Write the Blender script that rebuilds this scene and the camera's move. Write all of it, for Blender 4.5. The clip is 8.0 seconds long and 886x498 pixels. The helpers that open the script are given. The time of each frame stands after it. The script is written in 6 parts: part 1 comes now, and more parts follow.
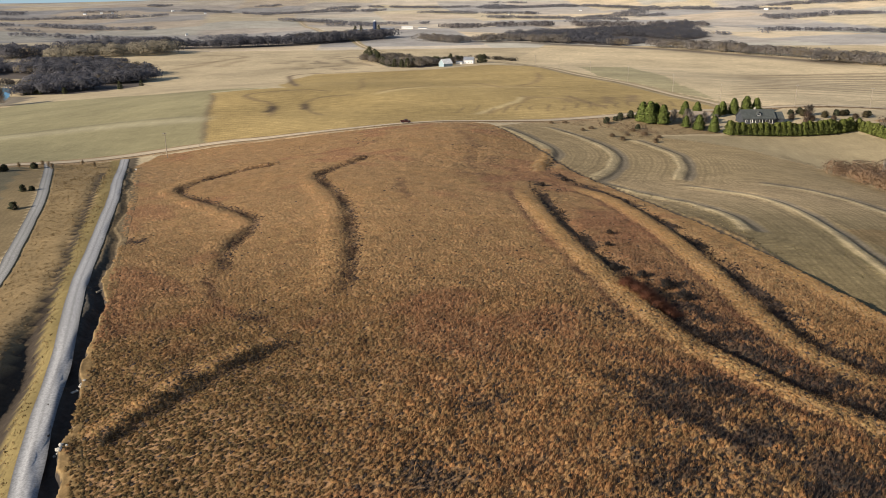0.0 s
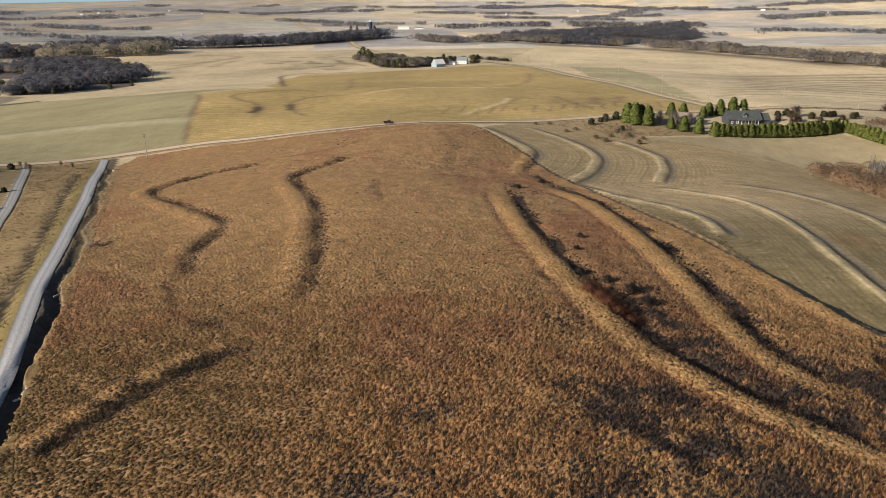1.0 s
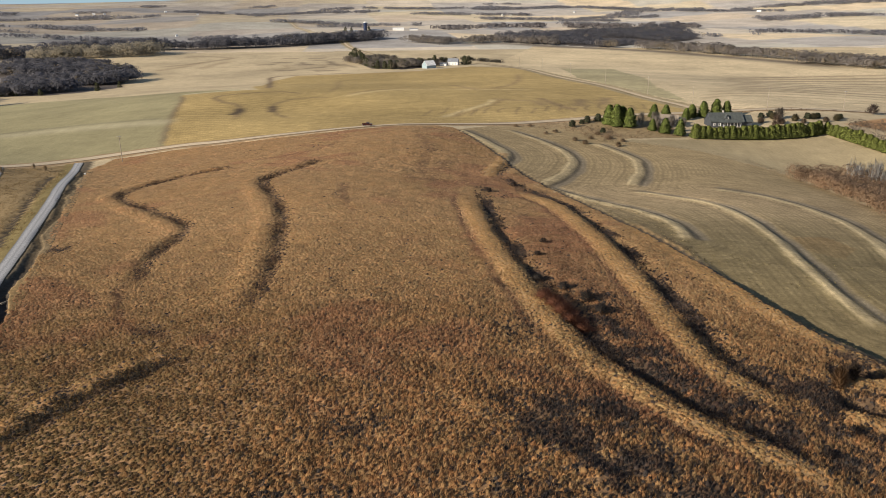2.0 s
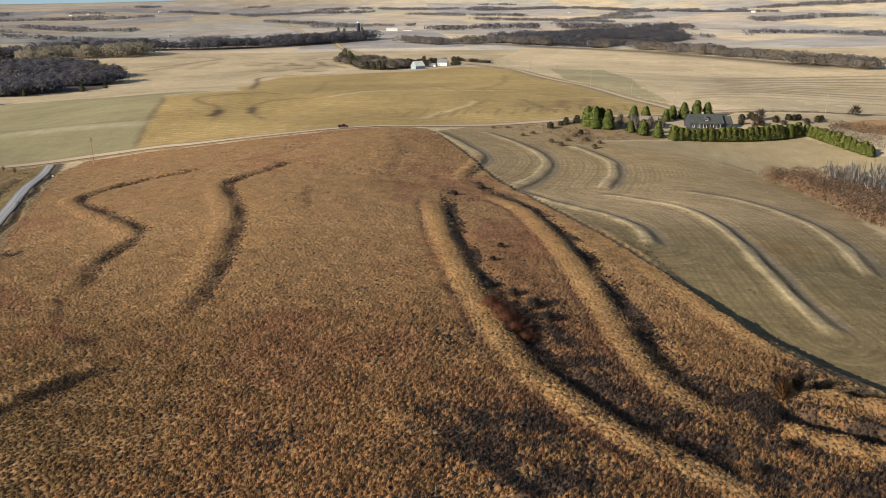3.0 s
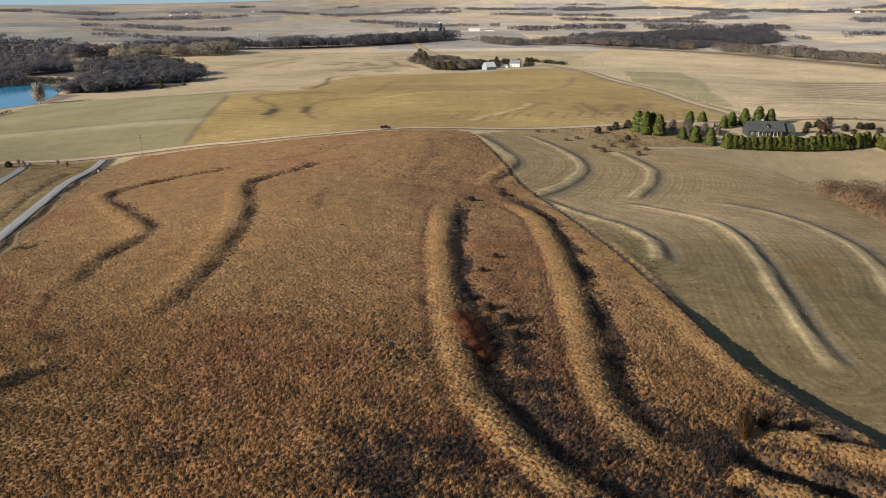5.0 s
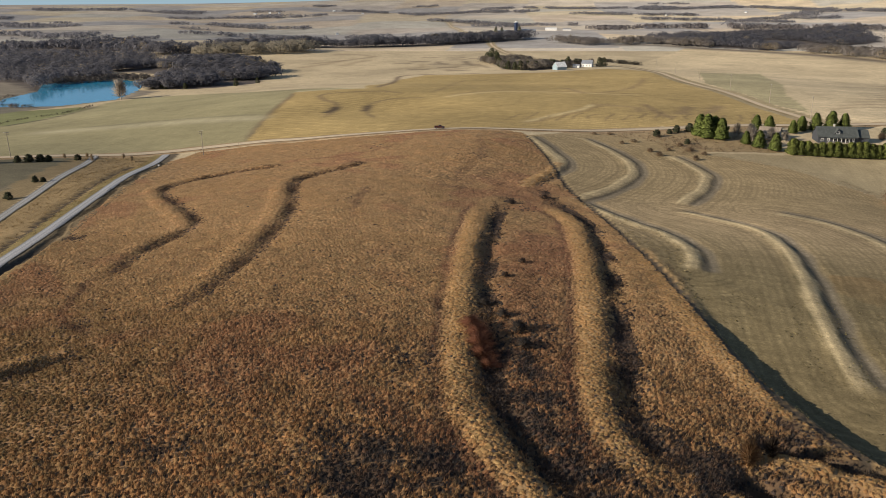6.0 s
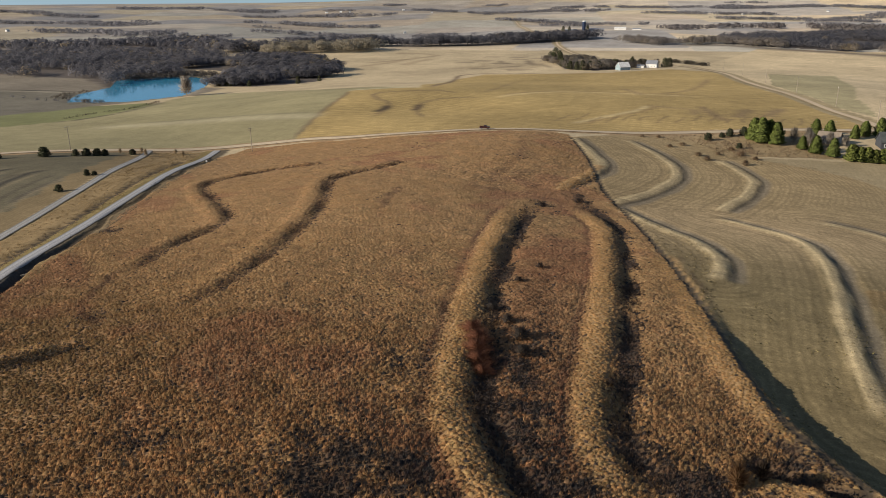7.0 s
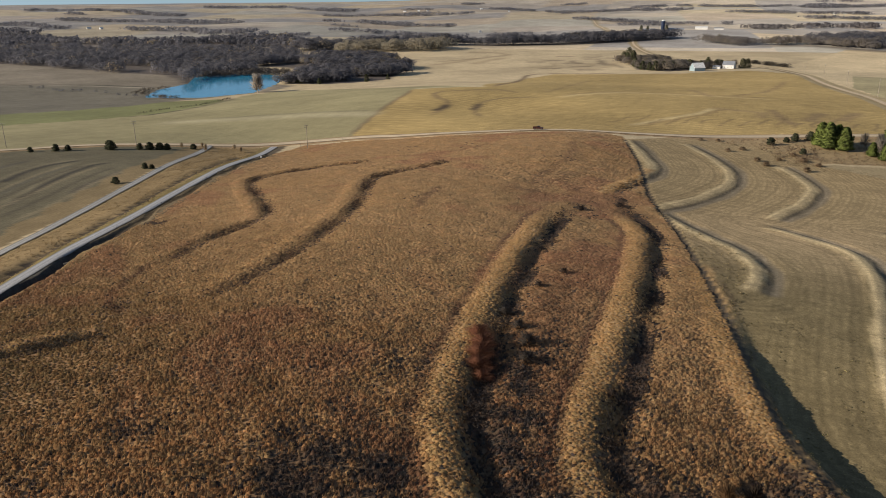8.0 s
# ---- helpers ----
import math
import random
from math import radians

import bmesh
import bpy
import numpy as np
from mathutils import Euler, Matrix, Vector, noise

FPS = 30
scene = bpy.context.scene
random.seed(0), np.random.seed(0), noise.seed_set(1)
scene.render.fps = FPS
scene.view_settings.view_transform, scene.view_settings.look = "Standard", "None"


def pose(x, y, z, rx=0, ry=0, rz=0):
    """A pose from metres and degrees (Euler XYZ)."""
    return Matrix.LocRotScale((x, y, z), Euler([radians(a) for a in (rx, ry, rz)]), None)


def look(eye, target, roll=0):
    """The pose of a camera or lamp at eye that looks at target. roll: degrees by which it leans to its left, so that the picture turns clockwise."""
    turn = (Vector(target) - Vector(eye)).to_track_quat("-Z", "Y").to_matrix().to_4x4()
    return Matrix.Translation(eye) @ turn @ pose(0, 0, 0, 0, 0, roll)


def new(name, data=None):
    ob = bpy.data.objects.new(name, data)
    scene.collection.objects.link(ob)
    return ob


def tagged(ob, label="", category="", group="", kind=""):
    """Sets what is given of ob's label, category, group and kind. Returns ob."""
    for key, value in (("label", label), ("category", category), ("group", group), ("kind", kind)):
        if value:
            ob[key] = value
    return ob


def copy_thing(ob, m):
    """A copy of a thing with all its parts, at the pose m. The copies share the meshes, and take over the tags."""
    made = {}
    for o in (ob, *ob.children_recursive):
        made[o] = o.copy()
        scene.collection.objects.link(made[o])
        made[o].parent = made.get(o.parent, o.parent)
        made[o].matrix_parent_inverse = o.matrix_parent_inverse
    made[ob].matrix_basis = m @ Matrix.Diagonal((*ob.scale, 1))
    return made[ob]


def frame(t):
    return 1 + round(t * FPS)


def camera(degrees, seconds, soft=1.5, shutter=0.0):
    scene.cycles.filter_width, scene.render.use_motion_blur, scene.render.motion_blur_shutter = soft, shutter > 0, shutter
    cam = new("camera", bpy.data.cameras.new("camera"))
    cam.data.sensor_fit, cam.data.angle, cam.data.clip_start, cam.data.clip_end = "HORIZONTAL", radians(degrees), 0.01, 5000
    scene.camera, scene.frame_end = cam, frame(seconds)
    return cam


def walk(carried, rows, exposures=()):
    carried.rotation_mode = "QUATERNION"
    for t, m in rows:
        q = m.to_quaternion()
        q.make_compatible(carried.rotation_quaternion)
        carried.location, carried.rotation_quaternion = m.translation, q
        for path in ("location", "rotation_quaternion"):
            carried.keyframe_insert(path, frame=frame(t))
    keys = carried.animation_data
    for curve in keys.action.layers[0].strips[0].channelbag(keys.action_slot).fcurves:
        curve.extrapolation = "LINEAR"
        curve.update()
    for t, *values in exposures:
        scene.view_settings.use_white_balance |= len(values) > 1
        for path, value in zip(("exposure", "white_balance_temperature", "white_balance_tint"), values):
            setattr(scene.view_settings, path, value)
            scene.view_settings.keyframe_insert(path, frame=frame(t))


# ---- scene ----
cam = camera(60.1, 8.0, 0.8)
METRES, EYE, TILT, LEAN, TURN = 95.0, 60.0, -18.4, 0.35, 0.0
EXPOSURE = 0.7
ROWS = [
    (0.0, 0.0, 0.0, 0.0, -0.0, 0.0, -0.0),
    (0.5, 0.0425, 0.0154, 0.0041, -0.02, 0.01, -0.05),
    (1.0, 0.0916, 0.0321, 0.0095, -0.07, 0.02, -0.05),
    (1.5, 0.1451, 0.0497, 0.0157, -0.12, 0.06, -0.04),
    (3.0, 0.3206, 0.1044, 0.0354, -0.35, 0.12, 0.0),
    (3.5, 0.3824, 0.1225, 0.0423, -0.45, 0.13, 0.0),
    (4.0, 0.4444, 0.1403, 0.0493, -0.07, 0.15, -0.13),
    (4.5, 0.5066, 0.1581, 0.0561, 2.6, 0.12, -0.98),
    (6.0, 0.694, 0.2169, 0.0801, 11.38, -0.33, -3.73),
    (6.5, 0.7559, 0.2401, 0.0892, 13.66, -0.53, -4.42),
    (7.0, 0.8172, 0.2655, 0.0987, 16.3, -0.79, -5.23),
    (7.5, 0.8777, 0.2935, 0.1085, 19.11, -1.1, -6.06),
    (8.0, 0.9368, 0.3237, 0.1189, 21.82, -1.45, -6.86),
]
walk(cam, [(t, pose(0, 0, EYE, TILT, LEAN, TURN) @ pose(METRES * x, METRES * y, METRES * z, 90 + pitch, roll, yaw)) for t, x, y, z, yaw, pitch, roll in ROWS], [(0.0, EXPOSURE), (4.0, EXPOSURE - 0.05), (8.0, EXPOSURE - 0.25)])

# ---- world and sun ----
SUN_AZ, SUN_EL = radians(235.0), radians(22.0)
world = bpy.data.worlds.new("sky")
world.use_nodes = True
scene.world = world
sky = world.node_tree.nodes.new("ShaderNodeTexSky")
sky.sky_type, sky.sun_disc = "NISHITA", False
sky.sun_elevation, sky.sun_rotation, sky.air_density, sky.dust_density = SUN_EL, SUN_AZ, 1.0, 0.7
world.node_tree.nodes["Background"].inputs["Strength"].default_value = 0.085
view, lift = world.node_tree.nodes.new("ShaderNodeTexCoord"), world.node_tree.nodes.new("ShaderNodeVectorMath")
lift.operation = "ADD"
lift.inputs[1].default_value = (0, 0, 0.15)
world.node_tree.links.new(view.outputs["Generated"], lift.inputs[0])
world.node_tree.links.new(lift.outputs[0], sky.inputs["Vector"])
world.node_tree.links.new(sky.outputs[0], world.node_tree.nodes["Background"].inputs["Color"])
sun = new("sun", bpy.data.lights.new("sun", "SUN"))
sun.data.energy, sun.data.angle, sun.data.color = 4.6, radians(0.6), (1.0, 0.89, 0.73)
TO_SUN = Vector((math.sin(SUN_AZ) * math.cos(SUN_EL), math.cos(SUN_AZ) * math.cos(SUN_EL), math.sin(SUN_EL)))
sun.matrix_world = look((-200, -140, 160), Vector((-200, -140, 160)) - TO_SUN)


# ---- materials ----
def nodes_of(name, rough=0.9, metal=0.0):
    m = bpy.data.materials.new(name)
    m.use_nodes = True
    b = m.node_tree.nodes["Principled BSDF"]
    b.inputs["Roughness"].default_value, b.inputs["Metallic"].default_value = rough, metal
    b.inputs["Specular IOR Level"].default_value = 0.25
    return m, m.node_tree, b


def link(tree, a, b):
    tree.links.new(a, b)


def noise_node(tree, scale, detail=4.0, rough=0.6, stretch=(1, 1, 1), turn=0.0):
    co = tree.nodes.new("ShaderNodeNewGeometry")
    mp = tree.nodes.new("ShaderNodeMapping")
    mp.inputs["Scale"].default_value, mp.inputs["Rotation"].default_value = stretch, (0, 0, turn)
    n = tree.nodes.new("ShaderNodeTexNoise")
    n.inputs["Scale"].default_value, n.inputs["Detail"].default_value, n.inputs["Roughness"].default_value = scale, detail, rough
    link(tree, co.outputs["Position"], mp.inputs["Vector"])
    link(tree, mp.outputs[0], n.inputs["Vector"])
    return n.outputs["Fac"]


def ramp(tree, fac, a, b, lo=0.35, hi=0.65):
    r = tree.nodes.new("ShaderNodeMapRange")
    r.inputs["From Min"].default_value, r.inputs["From Max"].default_value = lo, hi
    r.inputs["To Min"].default_value, r.inputs["To Max"].default_value = a, b
    link(tree, fac, r.inputs["Value"])
    return r.outputs[0]


def mul(tree, *values):
    out = values[0]
    for v in values[1:]:
        n = tree.nodes.new("ShaderNodeMath")
        n.operation = "MULTIPLY"
        link(tree, out, n.inputs[0])
        if isinstance(v, (int, float)):
            n.inputs[1].default_value = v
        else:
            link(tree, v, n.inputs[1])
        out = n.outputs[0]
    return out


def scaled(tree, colour, fac):
    v = tree.nodes.new("ShaderNodeVectorMath")
    v.operation = "SCALE"
    link(tree, colour, v.inputs[0])
    link(tree, fac, v.inputs["Scale"])
    return v.outputs[0]


def mixed(tree, fac, a, b):
    m = tree.nodes.new("ShaderNodeMix")
    m.data_type = "RGBA"
    for v, at in ((fac, 0), (a, 6), (b, 7)):
        if isinstance(v, (tuple, float, int)):
            m.inputs[at].default_value = (*v, 1) if isinstance(v, tuple) else v
        else:
            link(tree, v, m.inputs[at])
    return m.outputs[2]


def bump(tree, bsdf, height, strength, distance):
    n = tree.nodes.new("ShaderNodeBump")
    n.inputs["Strength"].default_value, n.inputs["Distance"].default_value = strength, distance
    link(tree, height, n.inputs["Height"])
    link(tree, n.outputs[0], bsdf.inputs["Normal"])


def surface(name, colour, rough=0.85, vary=0.25, scale=1.5, fine=12.0, relief=0.02, metal=0.0, second=None):
    """A plain weathered surface: one or two colours, mottled at two scales, with fine relief."""
    m, tree, b = nodes_of(name, rough, metal)
    broad, small = noise_node(tree, scale), noise_node(tree, fine, 3.0)
    rgb = mixed(tree, ramp(tree, broad, 0, 1), colour, second or tuple(c * 0.7 for c in colour))
    link(tree, scaled(tree, rgb, ramp(tree, small, 1 - vary, 1 + vary)), b.inputs["Base Color"])
    bump(tree, b, small, 0.6, relief)
    return m


def tinted(name, rough=0.95, vary=0.3, scale=0.6, island=0.0, thin=0.0, streak=0.0):
    """Takes its colour from the mesh's own tint, mottled; island: how far single blades differ."""
    m, tree, b = nodes_of(name, rough)
    at = tree.nodes.new("ShaderNodeAttribute")
    at.attribute_name = "tint"
    f = ramp(tree, noise_node(tree, scale), 1 - vary, 1 + vary)
    if island:
        g = tree.nodes.new("ShaderNodeNewGeometry")
        f = mul(tree, f, ramp(tree, g.outputs["Random Per Island"], 1 - island, 1 + island, 0, 1))
    if streak:
        fine = noise_node(tree, 3.6, 4.0, 0.8, (1, 1, 0.45))
        f = mul(tree, f, ramp(tree, fine, 1 - streak, 1 + streak, 0.3, 0.7))
        bump(tree, b, fine, 0.5, 0.08)
    rgb = scaled(tree, at.outputs["Color"], f)
    link(tree, rgb, b.inputs["Base Color"])
    if thin:
        back, mx = tree.nodes.new("ShaderNodeBsdfTranslucent"), tree.nodes.new("ShaderNodeMixShader")
        mx.inputs[0].default_value = thin
        link(tree, rgb, back.inputs["Color"])
        link(tree, b.outputs[0], mx.inputs[1])
        link(tree, back.outputs[0], mx.inputs[2])
        link(tree, mx.outputs[0], tree.nodes["Material Output"].inputs["Surface"])
    return m


def tussocks(tree, scale):
    """Distance from the nearest tussock's middle, on wavering ground."""
    co, wave, add = tree.nodes.new("ShaderNodeNewGeometry"), tree.nodes.new("ShaderNodeTexNoise"), tree.nodes.new("ShaderNodeVectorMath")
    wave.inputs["Scale"].default_value, wave.inputs["Detail"].default_value = 1.6, 3.0
    add.operation = "MULTIPLY_ADD"
    add.inputs[1].default_value = (0.7, 0.7, 0.0)
    cells = tree.nodes.new("ShaderNodeTexVoronoi")
    cells.voronoi_dimensions, cells.feature = "2D", "SMOOTH_F1"
    cells.inputs["Scale"].default_value, cells.inputs["Smoothness"].default_value = scale, 0.25
    link(tree, co.outputs["Position"], wave.inputs["Vector"])
    link(tree, wave.outputs["Color"], add.inputs[0])
    link(tree, co.outputs["Position"], add.inputs[2])
    link(tree, add.outputs[0], cells.inputs["Vector"])
    return cells.outputs["Distance"]


def ground_material():
    m, tree, b = nodes_of("ground", 0.97)
    b.inputs["Specular IOR Level"].default_value = 0.1
    at = tree.nodes.new("ShaderNodeAttribute")
    at.attribute_name = "tint"
    wild = tree.nodes.new("ShaderNodeAttribute")
    wild.attribute_name = "wild"
    big, mid, fine = noise_node(tree, 0.012, 5.0), noise_node(tree, 0.11, 5.0), noise_node(tree, 1.1, 4.0, 0.65)
    rows = noise_node(tree, 0.5, 3.0, 0.6, (1.6, 0.10, 1), radians(8))
    grit = noise_node(tree, 3.2, 3.0, 0.7)
    scaly = noise_node(tree, 0.28, 4.0, 0.75, (0.45, 1.4, 1), radians(-6))
    f = mul(tree, ramp(tree, big, 0.84, 1.16), ramp(tree, mid, 0.93, 1.07), ramp(tree, rows, 0.95, 1.05), ramp(tree, scaly, 0.95, 1.05, 0.3, 0.7))
    drill, turned, stripes = tree.nodes.new("ShaderNodeAttribute"), tree.nodes.new("ShaderNodeMapping"), tree.nodes.new("ShaderNodeTexWave")
    drill.attribute_name = "drill"
    turned.inputs["Rotation"].default_value = (0, 0, radians(-16))
    stripes.inputs["Scale"].default_value, stripes.inputs["Distortion"].default_value, stripes.inputs["Detail Scale"].default_value = 0.2, 5.0, 0.4
    link(tree, tree.nodes["Geometry"].outputs["Position"], turned.inputs["Vector"])
    link(tree, turned.outputs[0], stripes.inputs["Vector"])
    lines = tree.nodes.new("ShaderNodeMix")
    link(tree, drill.outputs["Fac"], lines.inputs[0])
    lines.inputs[2].default_value = 1.0
    link(tree, ramp(tree, stripes.outputs["Fac"], 0.87, 1.06, 0.0, 1.0), lines.inputs[3])
    f = mul(tree, f, lines.outputs[0])
    row, rowed, wave, sine, drilled = [tree.nodes.new(k) for k in ("ShaderNodeAttribute", "ShaderNodeAttribute", "ShaderNodeMath", "ShaderNodeMath", "ShaderNodeMix")]
    row.attribute_name, rowed.attribute_name = "row", "rowed"
    wave.operation, sine.operation = "MULTIPLY_ADD", "SINE"
    link(tree, row.outputs["Fac"], wave.inputs[0])
    wave.inputs[1].default_value = 3.1
    link(tree, mul(tree, mid, 9.0), wave.inputs[2])
    link(tree, wave.outputs[0], sine.inputs[0])
    link(tree, rowed.outputs["Fac"], drilled.inputs[0])
    drilled.inputs[2].default_value = 1.0
    link(tree, mul(tree, ramp(tree, mul(tree, sine.outputs[0], ramp(tree, scaly, 0.0, 1.0, 0.35, 0.65)), 0.82, 1.12, -1, 1), ramp(tree, scaly, 0.86, 1.14, 0.3, 0.7), ramp(tree, grit, 0.85, 1.15, 0.3, 0.7)), drilled.inputs[3])
    f = mul(tree, f, drilled.outputs[0])
    clump = tussocks(tree, 1.15)
    # ground between tussocks darkened, the shade of the gaps put into the colour
    coarse = mul(tree, ramp(tree, clump, 1.05, 0.88, 0.12, 0.62), ramp(tree, grit, 0.88, 1.12, 0.3, 0.7), ramp(tree, fine, 0.85, 1.15, 0.3, 0.7), ramp(tree, mid, 0.9, 1.1))
    plain = mul(tree, ramp(tree, fine, 0.84, 1.16, 0.3, 0.7), ramp(tree, grit, 0.86, 1.14, 0.3, 0.7))
    mx = tree.nodes.new("ShaderNodeMix")
    link(tree, wild.outputs["Fac"], mx.inputs[0])
    link(tree, plain, mx.inputs[2])
    link(tree, coarse, mx.inputs[3])
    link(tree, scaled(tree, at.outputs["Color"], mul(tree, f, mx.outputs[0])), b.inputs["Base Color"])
    hi = tree.nodes.new("ShaderNodeMath")
    hi.operation = "MULTIPLY_ADD"
    link(tree, mul(tree, clump, wild.outputs["Fac"]), hi.inputs[0])
    hi.inputs[1].default_value = -0.3
    link(tree, mul(tree, fine, 0.2), hi.inputs[2])
    bump(tree, b, hi.outputs[0], 0.8, 0.35)
    return m


GROUND = ground_material()
GRASS = tinted("dry grass", vary=0.15, scale=0.3, island=0.05, thin=0.35, streak=0.22)
TWIG = tinted("bare twigs", vary=0.15, scale=0.05, island=0.05, thin=0.62)
NEEDLE = tinted("evergreen needles", vary=0.2, scale=0.5, island=0.22, thin=0.2)
BARK = surface("bark", (0.16, 0.12, 0.09), 0.95, 0.3, 1.0, 6.0)
GRAVEL = tinted("pale gravel", vary=0.22, scale=2.6)
GRAVEL.node_tree.nodes["Principled BSDF"].inputs["Specular IOR Level"].default_value = 0.05
POLE = surface("weathered pole wood", (0.33, 0.28, 0.22), 0.9)
SHINGLE = surface("dark slate shingles", (0.075, 0.082, 0.078), 0.8, 0.2, 0.6, 5.0)
NAVY = surface("dark blue-grey siding", (0.06, 0.065, 0.075), 0.7, 0.12, 0.6, 6.0)
WHITE = surface("white painted siding", (0.78, 0.77, 0.74), 0.6, 0.06, 0.6, 6.0)
TINROOF = surface("grey sheet metal roof", (0.42, 0.43, 0.45), 0.45, 0.1, 0.5, 4.0, metal=0.5)
BLUE = surface("faded blue siding", (0.28, 0.36, 0.40), 0.7, 0.15, 0.6, 6.0)
SILO = surface("dark blue enamelled steel", (0.03, 0.045, 0.09), 0.35, 0.1, 0.3, 3.0, metal=0.2)
STONE = surface("broken limestone", (0.5, 0.46, 0.4), 0.9, 0.25, 1.5, 8.0)
DARK = surface("dark rubber", (0.02, 0.02, 0.02), 0.8)
RUST = surface("dark red truck paint", (0.07, 0.025, 0.022), 0.4, 0.08)
GLASS, _t, _b = nodes_of("window glass", 0.06)
_b.inputs["Base Color"].default_value, _b.inputs["Specular IOR Level"].default_value = (0.02, 0.025, 0.03, 1), 0.6
WATER, _t, _b = nodes_of("pond water", 0.08)
# the blue of the reflected sky is put into the base colour
_b.inputs["Base Color"].default_value, _b.inputs["Specular IOR Level"].default_value = (0.03, 0.25, 0.42, 1), 0.25
bump(_t, _b, noise_node(_t, 0.9, 3.0), 0.25, 0.05)


# ---- landform ----
# Each swell: x, y, radius, height.
HILLS = [
    (0, 120, 80, 6.1), (240, 280, 80, -7.6), (-120, 120, 55, -6.7), (0, 320, 55, 2.6),
    (0, 40, 35, 4.8), (-160, 400, 55, -3.6), (80, 360, 35, -1.6), (240, 480, 55, 1.9),
    (0, 400, 35, 2.0), (120, 240, 35, 1.7), (160, 120, 55, -2.3), (200, 360, 35, -4.7),
    (-80, 40, 35, -2.6), (-80, 200, 35, -2.2), (-120, 280, 55, 0.3),
]
KNOLLS = [
    (-80, 520, 35, -2.7), (240, 320, 35, -3.7), (80, 40, 35, -0.1), (0, 240, 35, 2.5),
    (80, 200, 35, 1.9), (80, 280, 35, -1.1), (40, 80, 35, 4.0), (40, 400, 35, 1.5),
    (160, 200, 35, -1.9), (-80, 400, 35, 0.9), (0, 160, 35, 1.9), (120, 480, 35, 1.1),
    (-160, 280, 35, 1.9), (-40, 280, 35, 1.5), (0, 360, 35, 2.3), (240, 520, 35, 1.6),
]
SWELLS = [
    (40, 530, 110, 3.4), (-410, 620, 170, -3.7), (130, 890, 170, 3.7), (-140, 710, 110, 1.6),
    (-140, 620, 110, 8.9), (220, 620, 110, 3.4), (-320, 440, 110, -4.0), (400, 980, 110, -2.2),
    (-410, 890, 170, -2.7), (-500, 620, 110, -5.0), (130, 890, 110, 5.2), (40, 1070, 110, 2.4),
    (220, 710, 110, 3.9), (-155, 375, 35, -3.5), (-130, 330, 30, -1.0), (-130, 285, 30, -0.8),
    (-95, 185, 28, 3.1), (-78, 135, 28, 2.1), (-60, 96, 24, 0.9), (-165, 260, 40, -1.8), (-100, 390, 35, -0.5),
]


def ease(u):
    u = np.clip(u, 0, 1)
    return u * u * (3 - 2 * u)


def spline(points, step=3.0):
    """A smooth line through the points, cut into short steps."""
    p = np.array(points, float)
    p = np.vstack([2 * p[0] - p[1], p, 2 * p[-1] - p[-2]])
    out = []
    for a, b, c, d in zip(p, p[1:], p[2:], p[3:]):
        n = max(2, int(np.linalg.norm(c - b) / step))
        u = np.linspace(0, 1, n, endpoint=False)[:, None]
        out.append(0.5 * (2 * b + (c - a) * u + (2 * a - 5 * b + 4 * c - d) * u**2 + (3 * b - a - 3 * c + d) * u**3))
    return np.vstack([*out, p[-2:-1]])


def off_line(x, y, path, reach):
    """Distance of places from a line (infinite past reach), signed: plus on the right of its way; and how far along it they lie (0 to 1)."""
    d, along = np.full(x.shape, 1e9), np.zeros(x.shape)
    near = np.flatnonzero((x > path[:, 0].min() - reach) & (x < path[:, 0].max() + reach) & (y > path[:, 1].min() - reach) & (y < path[:, 1].max() + reach))
    px, py = x[near], y[near]
    best, sign, part_of = np.full(px.shape, 1e9), np.ones(px.shape), np.zeros(px.shape)
    n = len(path) - 1
    for i, (a, b) in enumerate(zip(path, path[1:])):
        e = b - a
        u = np.clip(((px - a[0]) * e[0] + (py - a[1]) * e[1]) / (e @ e), 0, 1)
        gap = np.hypot(px - a[0] - u * e[0], py - a[1] - u * e[1])
        less = gap < best
        best[less], part_of[less] = gap[less], (i + u[less]) / n
        sign[less] = np.where(e[0] * (py[less] - a[1]) - e[1] * (px[less] - a[0]) > 0, -1, 1)
    d[near], along[near] = best * sign, part_of
    d[np.abs(d) > reach] = 1e9
    return d, along


def inside(x, y, corners):
    """Whether places lie within a field's outline."""
    hit = np.zeros(x.shape, bool)
    for (ax, ay), (bx, by) in zip(corners, corners[1:] + corners[:1]):
        if ay != by:
            hit ^= ((ay > y) != (by > y)) & (x < (bx - ax) * (y - ay) / (by - ay) + ax)
    return hit


ROAD = [(-420, 190), (-340, 256), (-278, 307), (-252, 336), (-217, 360), (-190, 378), (-168, 395), (-147, 406), (-119, 411), (-95, 408), (-70, 411), (-50, 415), (-26, 421), (-4, 424), (20, 424), (53, 435), (78, 448), (104, 460), (147, 480), (200, 494), (300, 520), (480, 560), (800, 640)]
SIDE_ROAD = [(186, 492), (180, 532), (170, 580), (157, 681), (145, 745), (131, 838), (117, 994), (85, 1127), (40, 1190), (-81, 1340), (-166, 1610), (-220, 1850), (-356, 2235), (-553, 2956)]
LANE = [(-164, 388), (-157, 368), (-135, 309), (-122, 274), (-110, 236), (-100, 205), (-92, 180), (-85.5, 162), (-75.0, 134), (-66.6, 109), (-50.5, 66), (-38, 30), (-30, -60)]
FARM_LANE = [(-196, 373), (-184, 349), (-153, 283), (-137, 242), (-126, 212), (-119, 193), (-108, 155), (-98, 110), (-85, 60), (-70, 0)]
DITCH = [(-151, 364), (-130, 308), (-117, 272), (-105, 234), (-94.5, 203), (-86, 178), (-80, 160), (-71, 133), (-63.5, 108), (-56, 92), (-40, 55), (-28, 10)]
